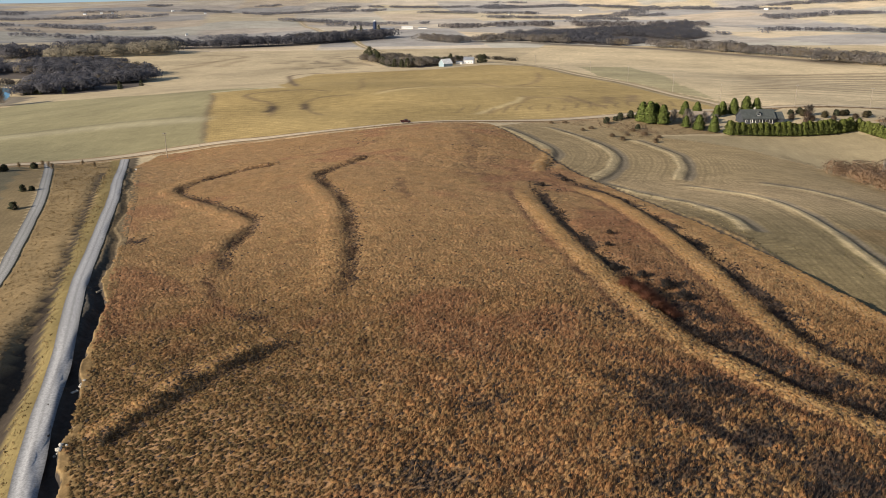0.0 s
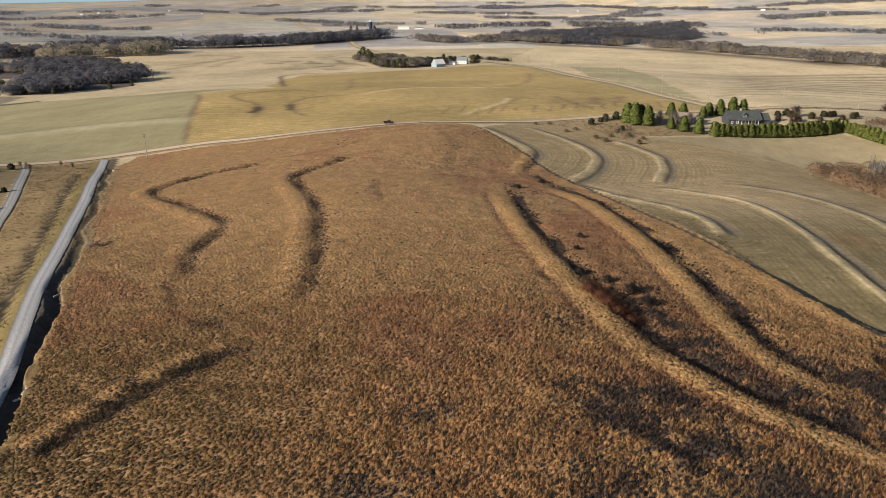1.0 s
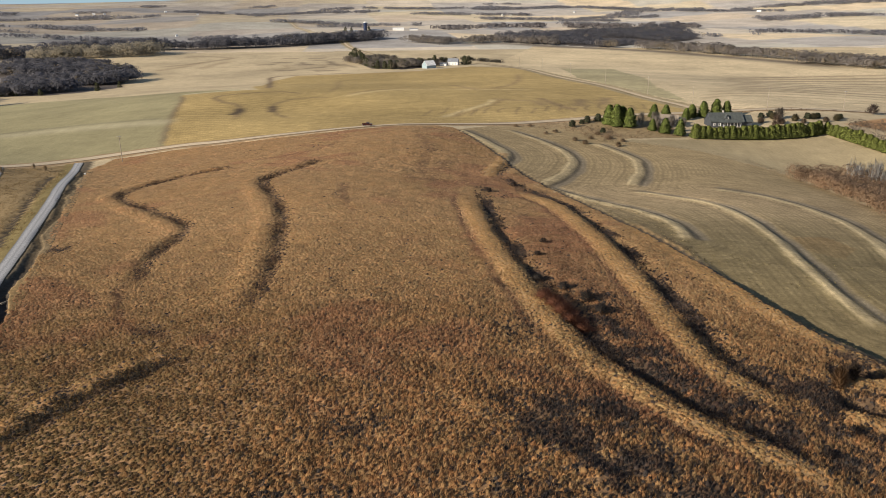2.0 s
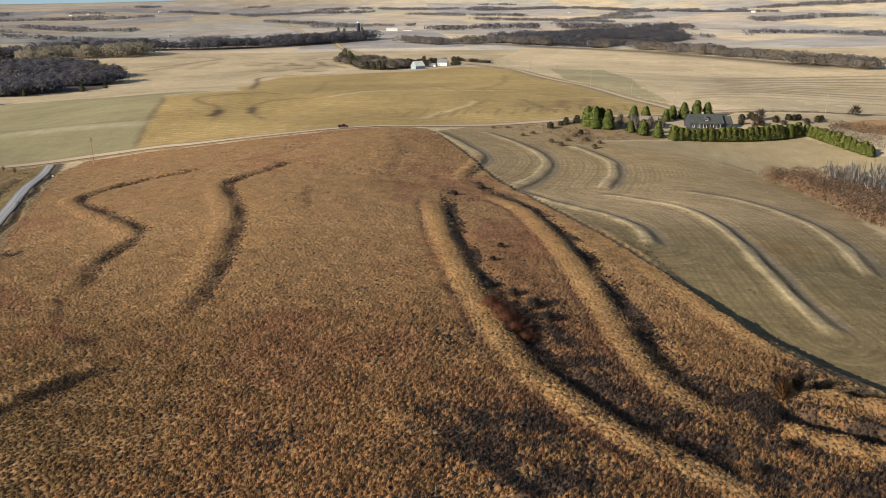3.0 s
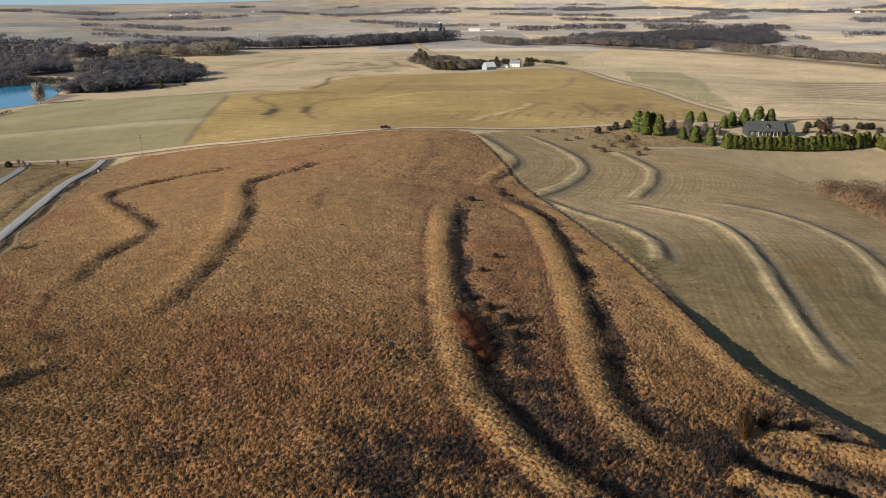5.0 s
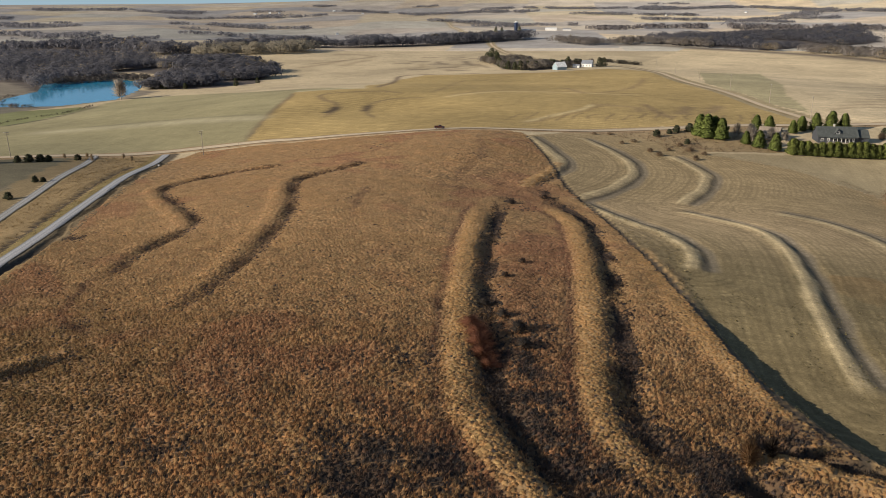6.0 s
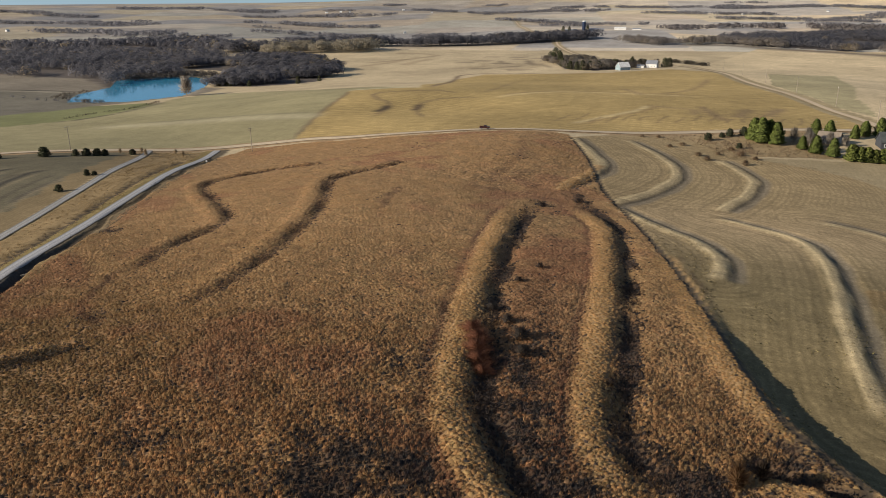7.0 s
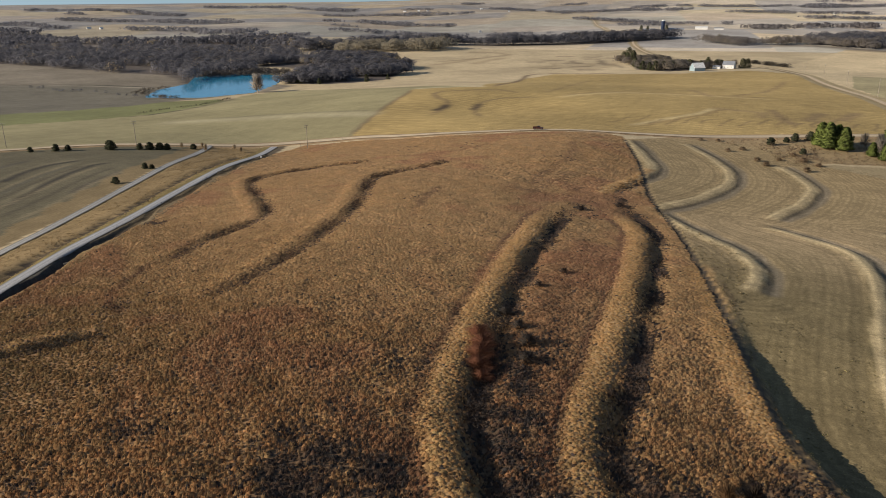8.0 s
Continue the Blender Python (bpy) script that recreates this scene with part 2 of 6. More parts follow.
WEST_DITCH = [(-159, 350), (-145, 313), (-132, 277), (-118, 236), (-109, 210), (-101, 187), (-94, 164), (-84, 133), (-77, 110), (-62, 72), (-50, 20)]
FENCE = [(27, 401), (42, 354), (52, 313), (59, 291), (68, 266), (78, 229), (86, 198), (91, 178), (97, 156), (102, 145), (107, 138), (112, 131), (120, 124)]

# Field terraces: line, ridge height, half width, depth of the channel on the lee side, which side that is.
TERRACES = {
    "west_a": ([(-71, 332), (-88, 319), (-101, 299), (-104, 281), (-92, 264), (-79, 251), (-65, 235), (-64, 223), (-66, 209), (-64, 193), (-61, 182)], 0.7, 2.6, 0.65, -1),
    "west_b": ([(-36, 330), (-42, 316), (-53, 292), (-45, 266), (-37, 244), (-33, 220), (-30, 198), (-28, 177), (-28, 160)], 0.7, 2.8, 0.7, -1),
    "west_c": ([(-33, 141), (-38, 136), (-43, 130), (-48, 123), (-53, 114), (-58, 106)], 0.7, 2.6, 0.3, -1),
    "ridge_a": ([(30, 285), (28, 262), (30, 232), (33, 204), (37, 176), (41, 154), (45, 135), (51, 122), (58, 111), (67, 102), (78, 94)], 1.25, 3.1, 0.9, -1),
    "ridge_b": ([(37, 300), (46, 279), (57, 258), (61, 232), (64, 201), (66, 169), (67, 147), (69, 132), (73, 123), (82, 118)], 1.25, 3.1, 0.95, -1),
    "bank": ([(76, 236), (83, 203), (88, 180), (94, 159), (100, 147), (105, 139), (111, 132), (118, 125.5), (127, 119)], 0.8, 3.4, 3.1, -1),
    "field_a": ([(57, 290), (63, 282), (74, 268), (84, 256), (90, 241), (91, 228), (90, 216)], 0.5, 2.4, 0.5, -1),
    "field_b": ([(90, 290), (103, 282), (115, 271), (119, 254), (119, 232), (117, 203), (116, 178), (117, 162)], 0.55, 2.4, 0.6, -1),
    "field_c": ([(124, 300), (141, 291), (151, 274), (155, 252), (152, 225), (147, 205)], 0.3, 2.6, 0.25, -1),
    "upper_a": ([(27, 402), (43, 365), (48, 347), (43, 325), (36, 305)], 0.3, 2.6, 0.25, -1),
    "upper_b": ([(52, 412), (63, 396), (75, 373), (78, 350), (71, 321), (60, 298), (52, 289)], 0.35, 2.6, 0.3, -1),
    "upper_c": ([(95, 390), (104, 371), (108, 353), (103, 327), (93, 300)], 0.32, 2.5, 0.28, -1),
    "ridge_c": ([(20, 120), (29, 107), (36, 98), (42, 88), (49, 78)], 0.15, 2.6, 0.3, -1),
    "link": ([(48, 350), (44, 328), (40, 312), (37, 300)], 0.3, 2.6, 0.3, -1),
    "gully_a": ([(90, 132), (98, 131), (103, 130), (108, 128.5), (113, 127.3), (122, 125.5), (138, 122)], 1.4, 2.2, 2.4, -1),
    "gully_b": ([(84, 118), (91, 115), (97, 112.5), (102, 110.5), (110, 107), (130, 98)], 1.7, 2.6, 3.4, -1),
}
LINES = {name: spline(t[0]) for name, t in TERRACES.items()}
ROAD_LINE, SIDE_LINE, LANE_LINE, FARM_LINE = spline(ROAD, 4), spline(SIDE_ROAD, 12), spline(LANE, 3), spline(FARM_LANE, 3)
DITCH_LINE, WEST_LINE, FENCE_LINE = spline(DITCH), spline(WEST_DITCH), spline(FENCE)


def swells(x, y):
    r = np.hypot(x, y)
    roll = 8 * np.sin(x / 310 + 1) * np.sin(y / 270) + 5 * np.sin(x / 170 + y / 230) + 2 * np.sin(x / 83 - y / 120)
    z = -10 - 27 * ease((r - 250) / 900) + 36 * ease((r - 2300) / 2000) + (24 + 38 * ease((x / np.maximum(r, 1) + 0.5) / 0.4)) * ease((r - 3800) / 950) + ease((r - 1250) / 900) * (1 - ease((r - 3700) / 800)) * roll
    for a, b, s, h in HILLS + KNOLLS + SWELLS:
        z += h * np.exp(-((x - a) ** 2 + (y - b) ** 2) / (2 * s * s))
    return z


def ditch_wander(d, u):
    """Distance across the ditch from its wandering middle."""
    return d + 0.9 * np.sin(u * 47) + 0.4 * np.sin(u * 83) + 0.5 * value_noise(u * 330, 0 * u, 2.6, 9)


def height(x, y):
    """The ground's height at places (arrays)."""
    z = swells(x, y)
    for name, (_, h, w, deep, side) in TERRACES.items():
        d, u = off_line(x, y, LINES[name], 50 if name == "bank" else 16)
        d, ends = d * side, ease(u / (0.3 if name in ("ridge_a", "ridge_b") else 0.08)) * ease((1 - u) / 0.08) * (0.8 + 0.2 * np.sin(u * 40))
        lee = np.exp(-(((d - 1.9 * w) / (0.8 * w)) ** 2))
        if name == "gully_b":
            lee = np.exp(-(((d - 2.6 * w) / (1.25 * w)) ** 4))
        if name == "bank":
            ends = ease((u - 0.2) / 0.4) * ease((1 - u) / 0.08)
            lee = ease((d - 0.5 * w) / (1.3 * w)) * np.exp(-((d / 26) ** 2))
        z += ends * (h * np.exp(-(np.abs(d / w) ** 3)) - deep * lee)
    d, u = off_line(x, y, DITCH_LINE, 14)
    wander = ditch_wander(d, u)
    z -= (0.3 + 1.3 * ease((u - 0.4) / 0.2)) * ease((wander + 1.7) / 0.6) * (1 - ease((wander - 0.2) / 2.2))
    d, u = off_line(x, y, WEST_LINE, 14)
    z -= (0.6 + 3.6 * ease((u - 0.5) / 0.2)) * np.exp(-(((d + 0.8 * np.sin(u * 60)) / (1.4 + 3.0 * ease((u - 0.5) / 0.2))) ** 2))
    d, u = off_line(x, y, FENCE_LINE, 8)
    z -= 0.35 * np.exp(-((d / 0.8) ** 2))
    for path, half, up in ((LANE_LINE, 2.5, 0.35), (FARM_LINE, 1.9, 0.15), (ROAD_LINE, 3.3, 0.3)):
        d, _ = off_line(x, y, path, 12)
        z += up * np.exp(-((d / (half * 1.7)) ** 4)) - 0.16 * np.exp(-((d / half) ** 6))
    d, _ = off_line(x, y, SIDE_LINE, 20)
    z -= 0.3 * np.exp(-((d / 4.5) ** 4))
    return z


def at(x, y, up=0.0):
    return float(height(np.array([float(x)]), np.array([float(y)]))[0]) + up


# ---- fields ----
FIELDS = [
    # outline, colour, wildness
    ("east_tan", [(186, 480), (900, 660), (1200, 1500), (200, 1560), (85, 1127), (117, 994), (131, 838), (157, 681)], (0.57, 0.45, 0.28), 0.05),
    ("east_green", [(153, 769), (165, 690), (178, 589), (192, 545), (198, 611), (200, 660), (225, 800), (249, 1050), (170, 1000)], (0.385, 0.325, 0.185), 0.1),
    ("red_soil", [(255, 455), (300, 490), (420, 500), (420, 430), (285, 425)], (0.40, 0.23, 0.11), 0.1),
    ("corn", [(-132, 410), (-110, 410), (-85, 411), (-55, 416), (-26, 426), (-4, 431), (20, 431), (53, 442), (104, 468), (184, 493), (172, 570), (157, 681), (145, 745), (131, 838), (117, 994), (60, 1060), (-5, 985), (-61, 985), (-161, 985), (-174, 905), (-150, 700), (-131, 635), (-187, 618), (-172, 578)], (0.378, 0.272, 0.115), 0.1),
    ("wheat", [(-130, 410), (-172, 578), (-187, 618), (-131, 635), (-241, 699), (-314, 737), (-352, 735), (-394, 720), (-405, 676), (-378, 615), (-352, 509), (-374, 451), (-430, 340), (-420, 200), (-280, 314), (-254, 341), (-215, 368), (-164, 391)], (0.288, 0.25, 0.138), 0.0),
    ("green_strip", [(-430, 340), (-374, 451), (-352, 509), (-378, 615), (-405, 645), (-448, 622), (-459, 529), (-479, 463), (-520, 380)], (0.19, 0.19, 0.085), 0.05),
    ("pond_field", [(-448, 622), (-404, 720), (-415, 790), (-560, 850), (-640, 900), (-1200, 960), (-1900, 900), (-1800, 500), (-1000, 600), (-620, 660)], (0.215, 0.182, 0.138), 0.2),
    # grey_field and west_field: colour lowered to stand in for side lighting
    ("grey_field", [(-520, 380), (-479, 463), (-459, 529), (-448, 622), (-500, 665), (-550, 733), (-610, 725), (-666, 711), (-753, 675), (-1000, 600), (-900, 300)], (0.165, 0.147, 0.112), 0.2),
    ("west_field", [(-430, 180), (-280, 303), (-250, 330), (-205, 365), (-186, 350), (-156, 284), (-142, 250), (-130, 219), (-122, 190), (-112, 150), (-90, 60), (-74, 0), (-400, -50)], (0.138, 0.119, 0.076), 0.3),
    ("verge", [(-205, 366), (-168, 384), (-157, 368), (-135, 309), (-110, 236), (-92, 180), (-77, 135), (-52, 66), (-30, -60), (-70, 0), (-98, 110), (-119, 193), (-137, 242), (-153, 283), (-184, 349)], (0.275, 0.193, 0.097), 0.4),
    ("crop", [(27, 401), (50, 430), (95, 425), (108, 400), (150, 380), (178, 350), (182, 320), (183, 295), (178, 262), (175, 230), (190, 180), (175, 140), (120, 124), (112, 131), (102, 145), (91, 178), (78, 229), (68, 266), (52, 313), (42, 354)], (0.352, 0.26, 0.147), 0.2),
    ("tan_strip", [(84, 428), (100, 392), (150, 379), (180, 349), (186, 356), (155, 384), (110, 402), (92, 432)], (0.36, 0.245, 0.13), 0.5),
    ("orange_patch", [(124, 216), (134, 212), (142, 222), (138, 232), (126, 230)], (0.40, 0.235, 0.11), 0.3),
    ("lawn", [(100, 392), (118, 402), (150, 408), (225, 423), (262, 380), (215, 350), (180, 350), (150, 380)], (0.33, 0.262, 0.155), 0.06),
    ("scrub", [(50, 430), (104, 460), (147, 476), (150, 412), (118, 404), (100, 395), (92, 418)], (0.305, 0.222, 0.122), 0.5),
    ("prairie", [(-151, 364), (-149, 396), (-119, 403), (-95, 400), (-55, 406), (-26, 413), (-4, 417), (18, 416), (25, 409), (42, 354), (52, 313), (68, 266), (78, 229), (91, 178), (102, 145), (112, 131), (200, 100), (200, -100), (-26, -100), (-28, 10), (-56, 92), (-71, 133), (-86, 178), (-105, 234), (-117, 272), (-130, 308)], (0.34, 0.2, 0.098), 1.0),
]
WOODED = [
    [(-343, 884), (-362, 835), (-390, 812), (-446, 815), (-490, 905), (-508, 987), (-640, 1010), (-600, 1180), (-440, 1185)],
    [(-528, 738), (-560, 775), (-662, 855), (-760, 858), (-1025, 905), (-1700, 980), (-1700, 1350), (-1050, 1260), (-760, 1270), (-650, 1190), (-640, 1010), (-560, 915), (-600, 860), (-556, 790)],
    [(-1700, 1000), (-2600, 900), (-3000, 1500), (-2000, 1700), (-1500, 1500), (-1250, 1320), (-1400, 1150)],
    [(-1100, 1330), (-800, 1330), (-720, 1420), (-900, 1500), (-1300, 1560), (-1500, 1450)],
    [(150, 1690), (245, 1610), (345, 1545), (400, 1620), (640, 1900), (700, 2300), (480, 2150), (250, 2000), (140, 1850)],
    [(-120, 1250), (-75, 1075), (-30, 1030), (-4, 1060), (-2, 1110), (-60, 1260)],
]
for outline in WOODED:
    FIELDS.append(("wood_floor", outline, (0.11, 0.092, 0.08), 0.4))
FIELDS.append(("clearing", [(-569, 1309), (-595, 1195), (-645, 1180), (-705, 1262), (-650, 1290)], (0.42, 0.35, 0.25), 0.0))
# Grassed contour lines, wheel marks and painted corn relief shading: line, half width, colour, strength.
MARKS = [
    ([(-760, 1330), (-706, 1302), (-650, 1350), (-604, 1480), (-522, 1548), (-422, 1577), (-325, 1640), (-222, 1730), (-100, 1830)], 55, (0.12, 0.10, 0.09), 0.95),
    ([(580, 1056), (545, 1167), (470, 1305), (410, 1424), (330, 1510), (235, 1570), (138, 1645), (18, 1620)], 26, (0.13, 0.105, 0.085), 0.9),
    ([(-900, 650), (-753, 672), (-666, 708), (-610, 722), (-550, 730)], 5.0, (0.40, 0.34, 0.25), 0.8),
    ([(-900, 656), (-753, 678), (-666, 714), (-610, 728), (-550, 736)], 4.0, (0.05, 0.045, 0.04), 0.95),
    ([(-395, 1149), (-363, 1201), (-335, 1282), (-331, 1317), (-385, 1355), (-420, 1319)], 7.0, (0.24, 0.18, 0.11), 0.75),
    ([(-81, 588), (-106, 606), (-132, 599), (-147, 589), (-147, 576), (-135, 554), (-121, 539), (-114, 513), (-110, 480)], 2.4, (0.2, 0.14, 0.08), 0.75),
    ([(-57, 570), (-75, 570), (-90, 561), (-96, 545), (-94, 524), (-85, 500), (-73, 479)], 2.4, (0.21, 0.15, 0.08), 0.7),
    ([(-116, 500), (-114, 513), (-117, 528)], 3.6, (0.085, 0.062, 0.042), 0.95),
    ([(-93, 512), (-94, 524), (-97, 538)], 3.2, (0.11, 0.078, 0.05), 0.9),
    ([(-131, 412), (-150, 485), (-172, 578), (-186, 616)], 2.2, (0.17, 0.12, 0.075), 0.7),
    # corn terraces: dark and pale lines paint in their relief shading
    ([(-66, 595), (-69, 670), (-87, 826), (-68, 852)], 3.0, (0.26, 0.18, 0.09), 0.5),
    ([(-54, 577), (-34, 623), (-11, 652), (31, 660), (98, 650)], 3.0, (0.27, 0.185, 0.09), 0.75),
    ([(-54, 569), (-32, 614), (-9, 642), (31, 650), (98, 640)], 3.2, (0.55, 0.42, 0.21), 0.7),
    ([(18, 460), (33, 494), (51, 533), (57, 564)], 3.0, (0.54, 0.42, 0.22), 0.8),
    ([(23, 460), (38, 494), (56, 533), (62, 564)], 2.4, (0.28, 0.195, 0.095), 0.7),
    ([(51, 654), (72, 677), (90, 738), (102, 849)], 4.0, (0.26, 0.18, 0.09), 0.7),
    ([(52, 565), (67, 556), (85, 549), (86, 520)], 4.0, (0.27, 0.19, 0.10), 0.7),
    ([(90, 574), (96, 534), (104, 496)], 3.5, (0.24, 0.165, 0.09), 0.75),
    ([(110, 515), (113, 530), (120, 566)], 5.0, (0.23, 0.16, 0.09), 0.75),
    ([(128, 528), (131, 540), (141, 576)], 5.0, (0.23, 0.16, 0.09), 0.75),
    ([(26, 716), (38, 680), (49, 641)], 4.0, (0.28, 0.195, 0.10), 0.7),
    ([(-117, 623), (-173, 884), (-187, 980), (-130, 1000), (-54, 985)], 3.4, (0.15, 0.105, 0.07), 0.9),
    ([(-199, 245), (-209, 266), (-213, 282), (-210, 299)], 1.9, (0.045, 0.04, 0.034), 0.97),
    ([(-163, 217), (-171, 235), (-183, 259), (-193, 288), (-190, 298)], 1.9, (0.045, 0.04, 0.034), 0.97),
    ([(-156, 241), (-164, 263), (-170, 286)], 1.8, (0.07, 0.06, 0.05), 0.9),
    ([(-167, 216), (-175, 235), (-187, 259), (-197, 289), (-194, 300)], 1.6, (0.25, 0.21, 0.13), 0.4),
    ([(-203, 245), (-213, 266), (-217, 282), (-214, 300)], 1.6, (0.25, 0.21, 0.13), 0.4),
    ([(-180, 228), (-194, 257), (-203, 287)], 1.6, (0.11, 0.1, 0.075), 0.8),
    ([(-138, 215), (-143, 235), (-150, 262), (-158, 285)], 3.0, (0.30, 0.225, 0.11), 0.8),
    ([(-215, 235), (-228, 262), (-234, 290)], 1.8, (0.10, 0.09, 0.07), 0.8),
    ([(-395, 655), (-378, 615), (-360, 560), (-352, 509), (-362, 470)], 2.2, (0.06, 0.05, 0.04), 0.9),
    ([(-277, 464), (-240, 479), (-208, 489), (-174, 494), (-155, 496)], 3.0, (0.2, 0.175, 0.11), 0.8),
    ([(-300, 440), (-275, 452), (-240, 466), (-208, 476), (-174, 481), (-155, 483), (-140, 482)], 9.0, (0.385, 0.335, 0.21), 0.9),
    ([(-196, 1225), (-192, 1201), (-178, 1180), (-166, 1165)], 6.0, (0.2, 0.155, 0.105), 0.85),
    ([(-156, 1240), (-152, 1219), (-138, 1170), (-123, 1141)], 6.0, (0.2, 0.155, 0.105), 0.85),
    ([(-160, 1085), (-144, 1067), (-128, 1062), (-113, 1070)], 4.5, (0.23, 0.175, 0.115), 0.8),
    ([(-200, 1303), (-185, 1296), (-169, 1314)], 8.0, (0.22, 0.17, 0.115), 0.8),
    ([(-125, 1165), (-118, 1151), (-97, 1104)], 5.0, (0.2, 0.155, 0.105), 0.8),
    ([(-382, 1091), (-361, 1154), (-351, 1238)], 9.0, (0.27, 0.2, 0.12), 0.6),
    ([(-324, 1125), (-322, 1195), (-311, 1255)], 9.0, (0.27, 0.2, 0.12), 0.6),
    ([(-240, 1080), (-200, 1120), (-215, 1180)], 8.0, (0.29, 0.22, 0.13), 0.5),
    ([(-190, 1090), (-150, 1130), (-165, 1190)], 8.0, (0.29, 0.22, 0.13), 0.5),
    ([(-150, 1080), (-120, 1120), (-130, 1170)], 8.0, (0.29, 0.22, 0.13), 0.5),
    ([(-190, 622), (-160, 634), (-125, 638)], 4.0, (0.50, 0.43, 0.29), 0.8),
    ([(260, 700), (300, 760), (420, 800), (600, 790)], 5.0, (0.34, 0.27, 0.17), 0.5),
    ([(230, 620), (300, 680), (430, 700), (600, 690)], 4.0, (0.35, 0.28, 0.17), 0.5),
    ([(270, 820), (340, 880), (480, 900), (640, 880)], 6.0, (0.34, 0.27, 0.17), 0.5),
    ([(290, 560), (360, 600), (470, 620)], 3.0, (0.35, 0.28, 0.17), 0.5),
]
for k, (a, b) in enumerate([(-245, 1185), (-226, 1222), (-186, 1178), (-175, 1258), (-136, 1177), (-196, 1088), (-138, 1064), (-146, 1289), (-229, 1305), (-160, 1120)]):
    MARKS.append(([(a - 14, b - 8), (a, b), (a + 16, b - 2 - 3 * (k % 3))], 9.0, (0.20, 0.15, 0.10), 0.8))
for k in range(7):
    MARKS.append(([(200 + 12 * k, 560 + 30 * k), (245 + 16 * k, 600 + 26 * k), (330 + 16 * k, 612 + 30 * k), (420 + 20 * k, 585 + 36 * k)], 4.0, (0.29, 0.215, 0.13), 0.6))
for k in range(6):
    s = 9.0 * k
    MARKS.append(([(-143 - s, 205), (-151 - s, 232), (-162 - s, 260), (-171 - s, 290)], 1.1, (0.07, 0.06, 0.045) if k % 2 else (0.24, 0.195, 0.12), 0.75))
for k in range(9):
    MARKS.append(([(262 + 9 * k, 640 + 34 * k), (300 + 14 * k, 668 + 36 * k), (350 + 18 * k, 672 + 38 * k), (430 + 22 * k, 650 + 42 * k)], 4.0 + 0.5 * k, (0.26, 0.19, 0.115), 0.8))
for k in range(16):
    a, b = 8 + 9.5 * k, 470 + 2.2 * k + 6 * math.sin(1.7 * k)
    MARKS.append(([(a, b), (a + 2 + 2 * math.sin(k), b + 14), (a + 6, b + 30 + 6 * math.sin(2.3 * k))], 1.3, (0.2, 0.14, 0.075), 0.6))
MARK_LINES = [spline(m[0], 6) for m in MARKS]
HILL_MARKS = [
    ([(6, 388), (13, 352), (11, 316), (12, 291)], 2.2, 0.45), ([(-17, 282), (-14, 258), (-8, 235)], 1.6, 0.55), ([(-60, 340), (-39, 352), (-28, 372)], 2.0, 0.4),
    ([(0, 294), (14, 288), (29, 287), (45, 281), (60, 281)], 5.0, 0.5), ([(-33, 147), (-41, 150), (-50, 158), (-62, 186)], 1.3, 0.7), ([(22, 262), (16, 300), (24, 330)], 3.5, 0.35),
]
HILL_LINES = [spline(m[0], 4) for m in HILL_MARKS]
# Patches of dark dead weeds and painted gully shade in prairie grass: x, y, radius, strength.
WEEDS_AND_SHADE = [(60, 128, 7, 0.95), (66, 121, 7, 0.95), (57, 138, 6, 0.9), (72, 108, 7, 0.85), (80, 104, 8, 0.85), (88, 100, 8, 0.85), (52, 152, 5, 0.85), (98, 141, 4.5, 0.95), (103, 139, 4, 0.95), (89, 123, 4.5, 0.95), (95, 122.5, 4.5, 0.98), (101, 121, 5, 0.98), (108, 119, 5.5, 0.98), (117, 116, 6, 0.95), (128, 112, 7, 0.9), (63, 119, 5, 0.85), (69, 113, 6, 0.85), (78, 114, 5, 0.85), (55, 147, 5, 0.8), (73, 152, 4, 0.8), (74, 138, 4, 0.8), (33, 107, 4, 0.8), (33, 116, 5, 0.7), (84, 110, 7, 0.8), (35, 113, 8, 0.75), (45, 111, 8, 0.85), (58, 130, 7, 0.9), (60, 119, 7, 0.9), (55, 140, 5, 0.7), (35, 147, 7, 0.55), (36, 105, 8, 0.8), (44, 96, 10, 0.9), (52, 84, 12, 0.9), (6, 108, 5, 0.6), (-2, 87, 7, 0.6), (30, 86, 8, 0.6), (84, 124, 11, 0.9), (96, 121, 9, 0.9), (98, 106, 10, 0.7), (70, 110, 9, 0.8), (58, 122, 7, 0.8), (52, 164, 7, 0.8), (75, 132, 6, 0.7),
         (-93, 220, 4, 0.9), (-40, 152, 5, 0.5), (-70, 366, 6, 0.5), (-39, 366, 6, 0.5), (11, 345, 6, 0.5), (24, 380, 6, 0.5), (-18, 263, 5, 0.5), (-40, 374, 5, 0.5), (44, 290, 7, 0.8), (38, 270, 6, 0.7), (-47, 125, 6, 0.4)]
# Far field colours, greyed and paled to stand in for haze.
HAZED_FAR_TINTS = np.array([(0.39, 0.335, 0.275), (0.43, 0.35, 0.26), (0.36, 0.315, 0.265), (0.33, 0.297, 0.262), (0.39, 0.355, 0.29), (0.30, 0.276, 0.252), (0.47, 0.40, 0.31), (0.50, 0.40, 0.27), (0.46, 0.38, 0.26)])


CROP = next(f[1] for f in FIELDS if f[0] == "crop")
CORN = next(f[1] for f in FIELDS if f[0] == "corn")


def field_outline(name):
    return next(f[1] for f in FIELDS if f[0] == name)


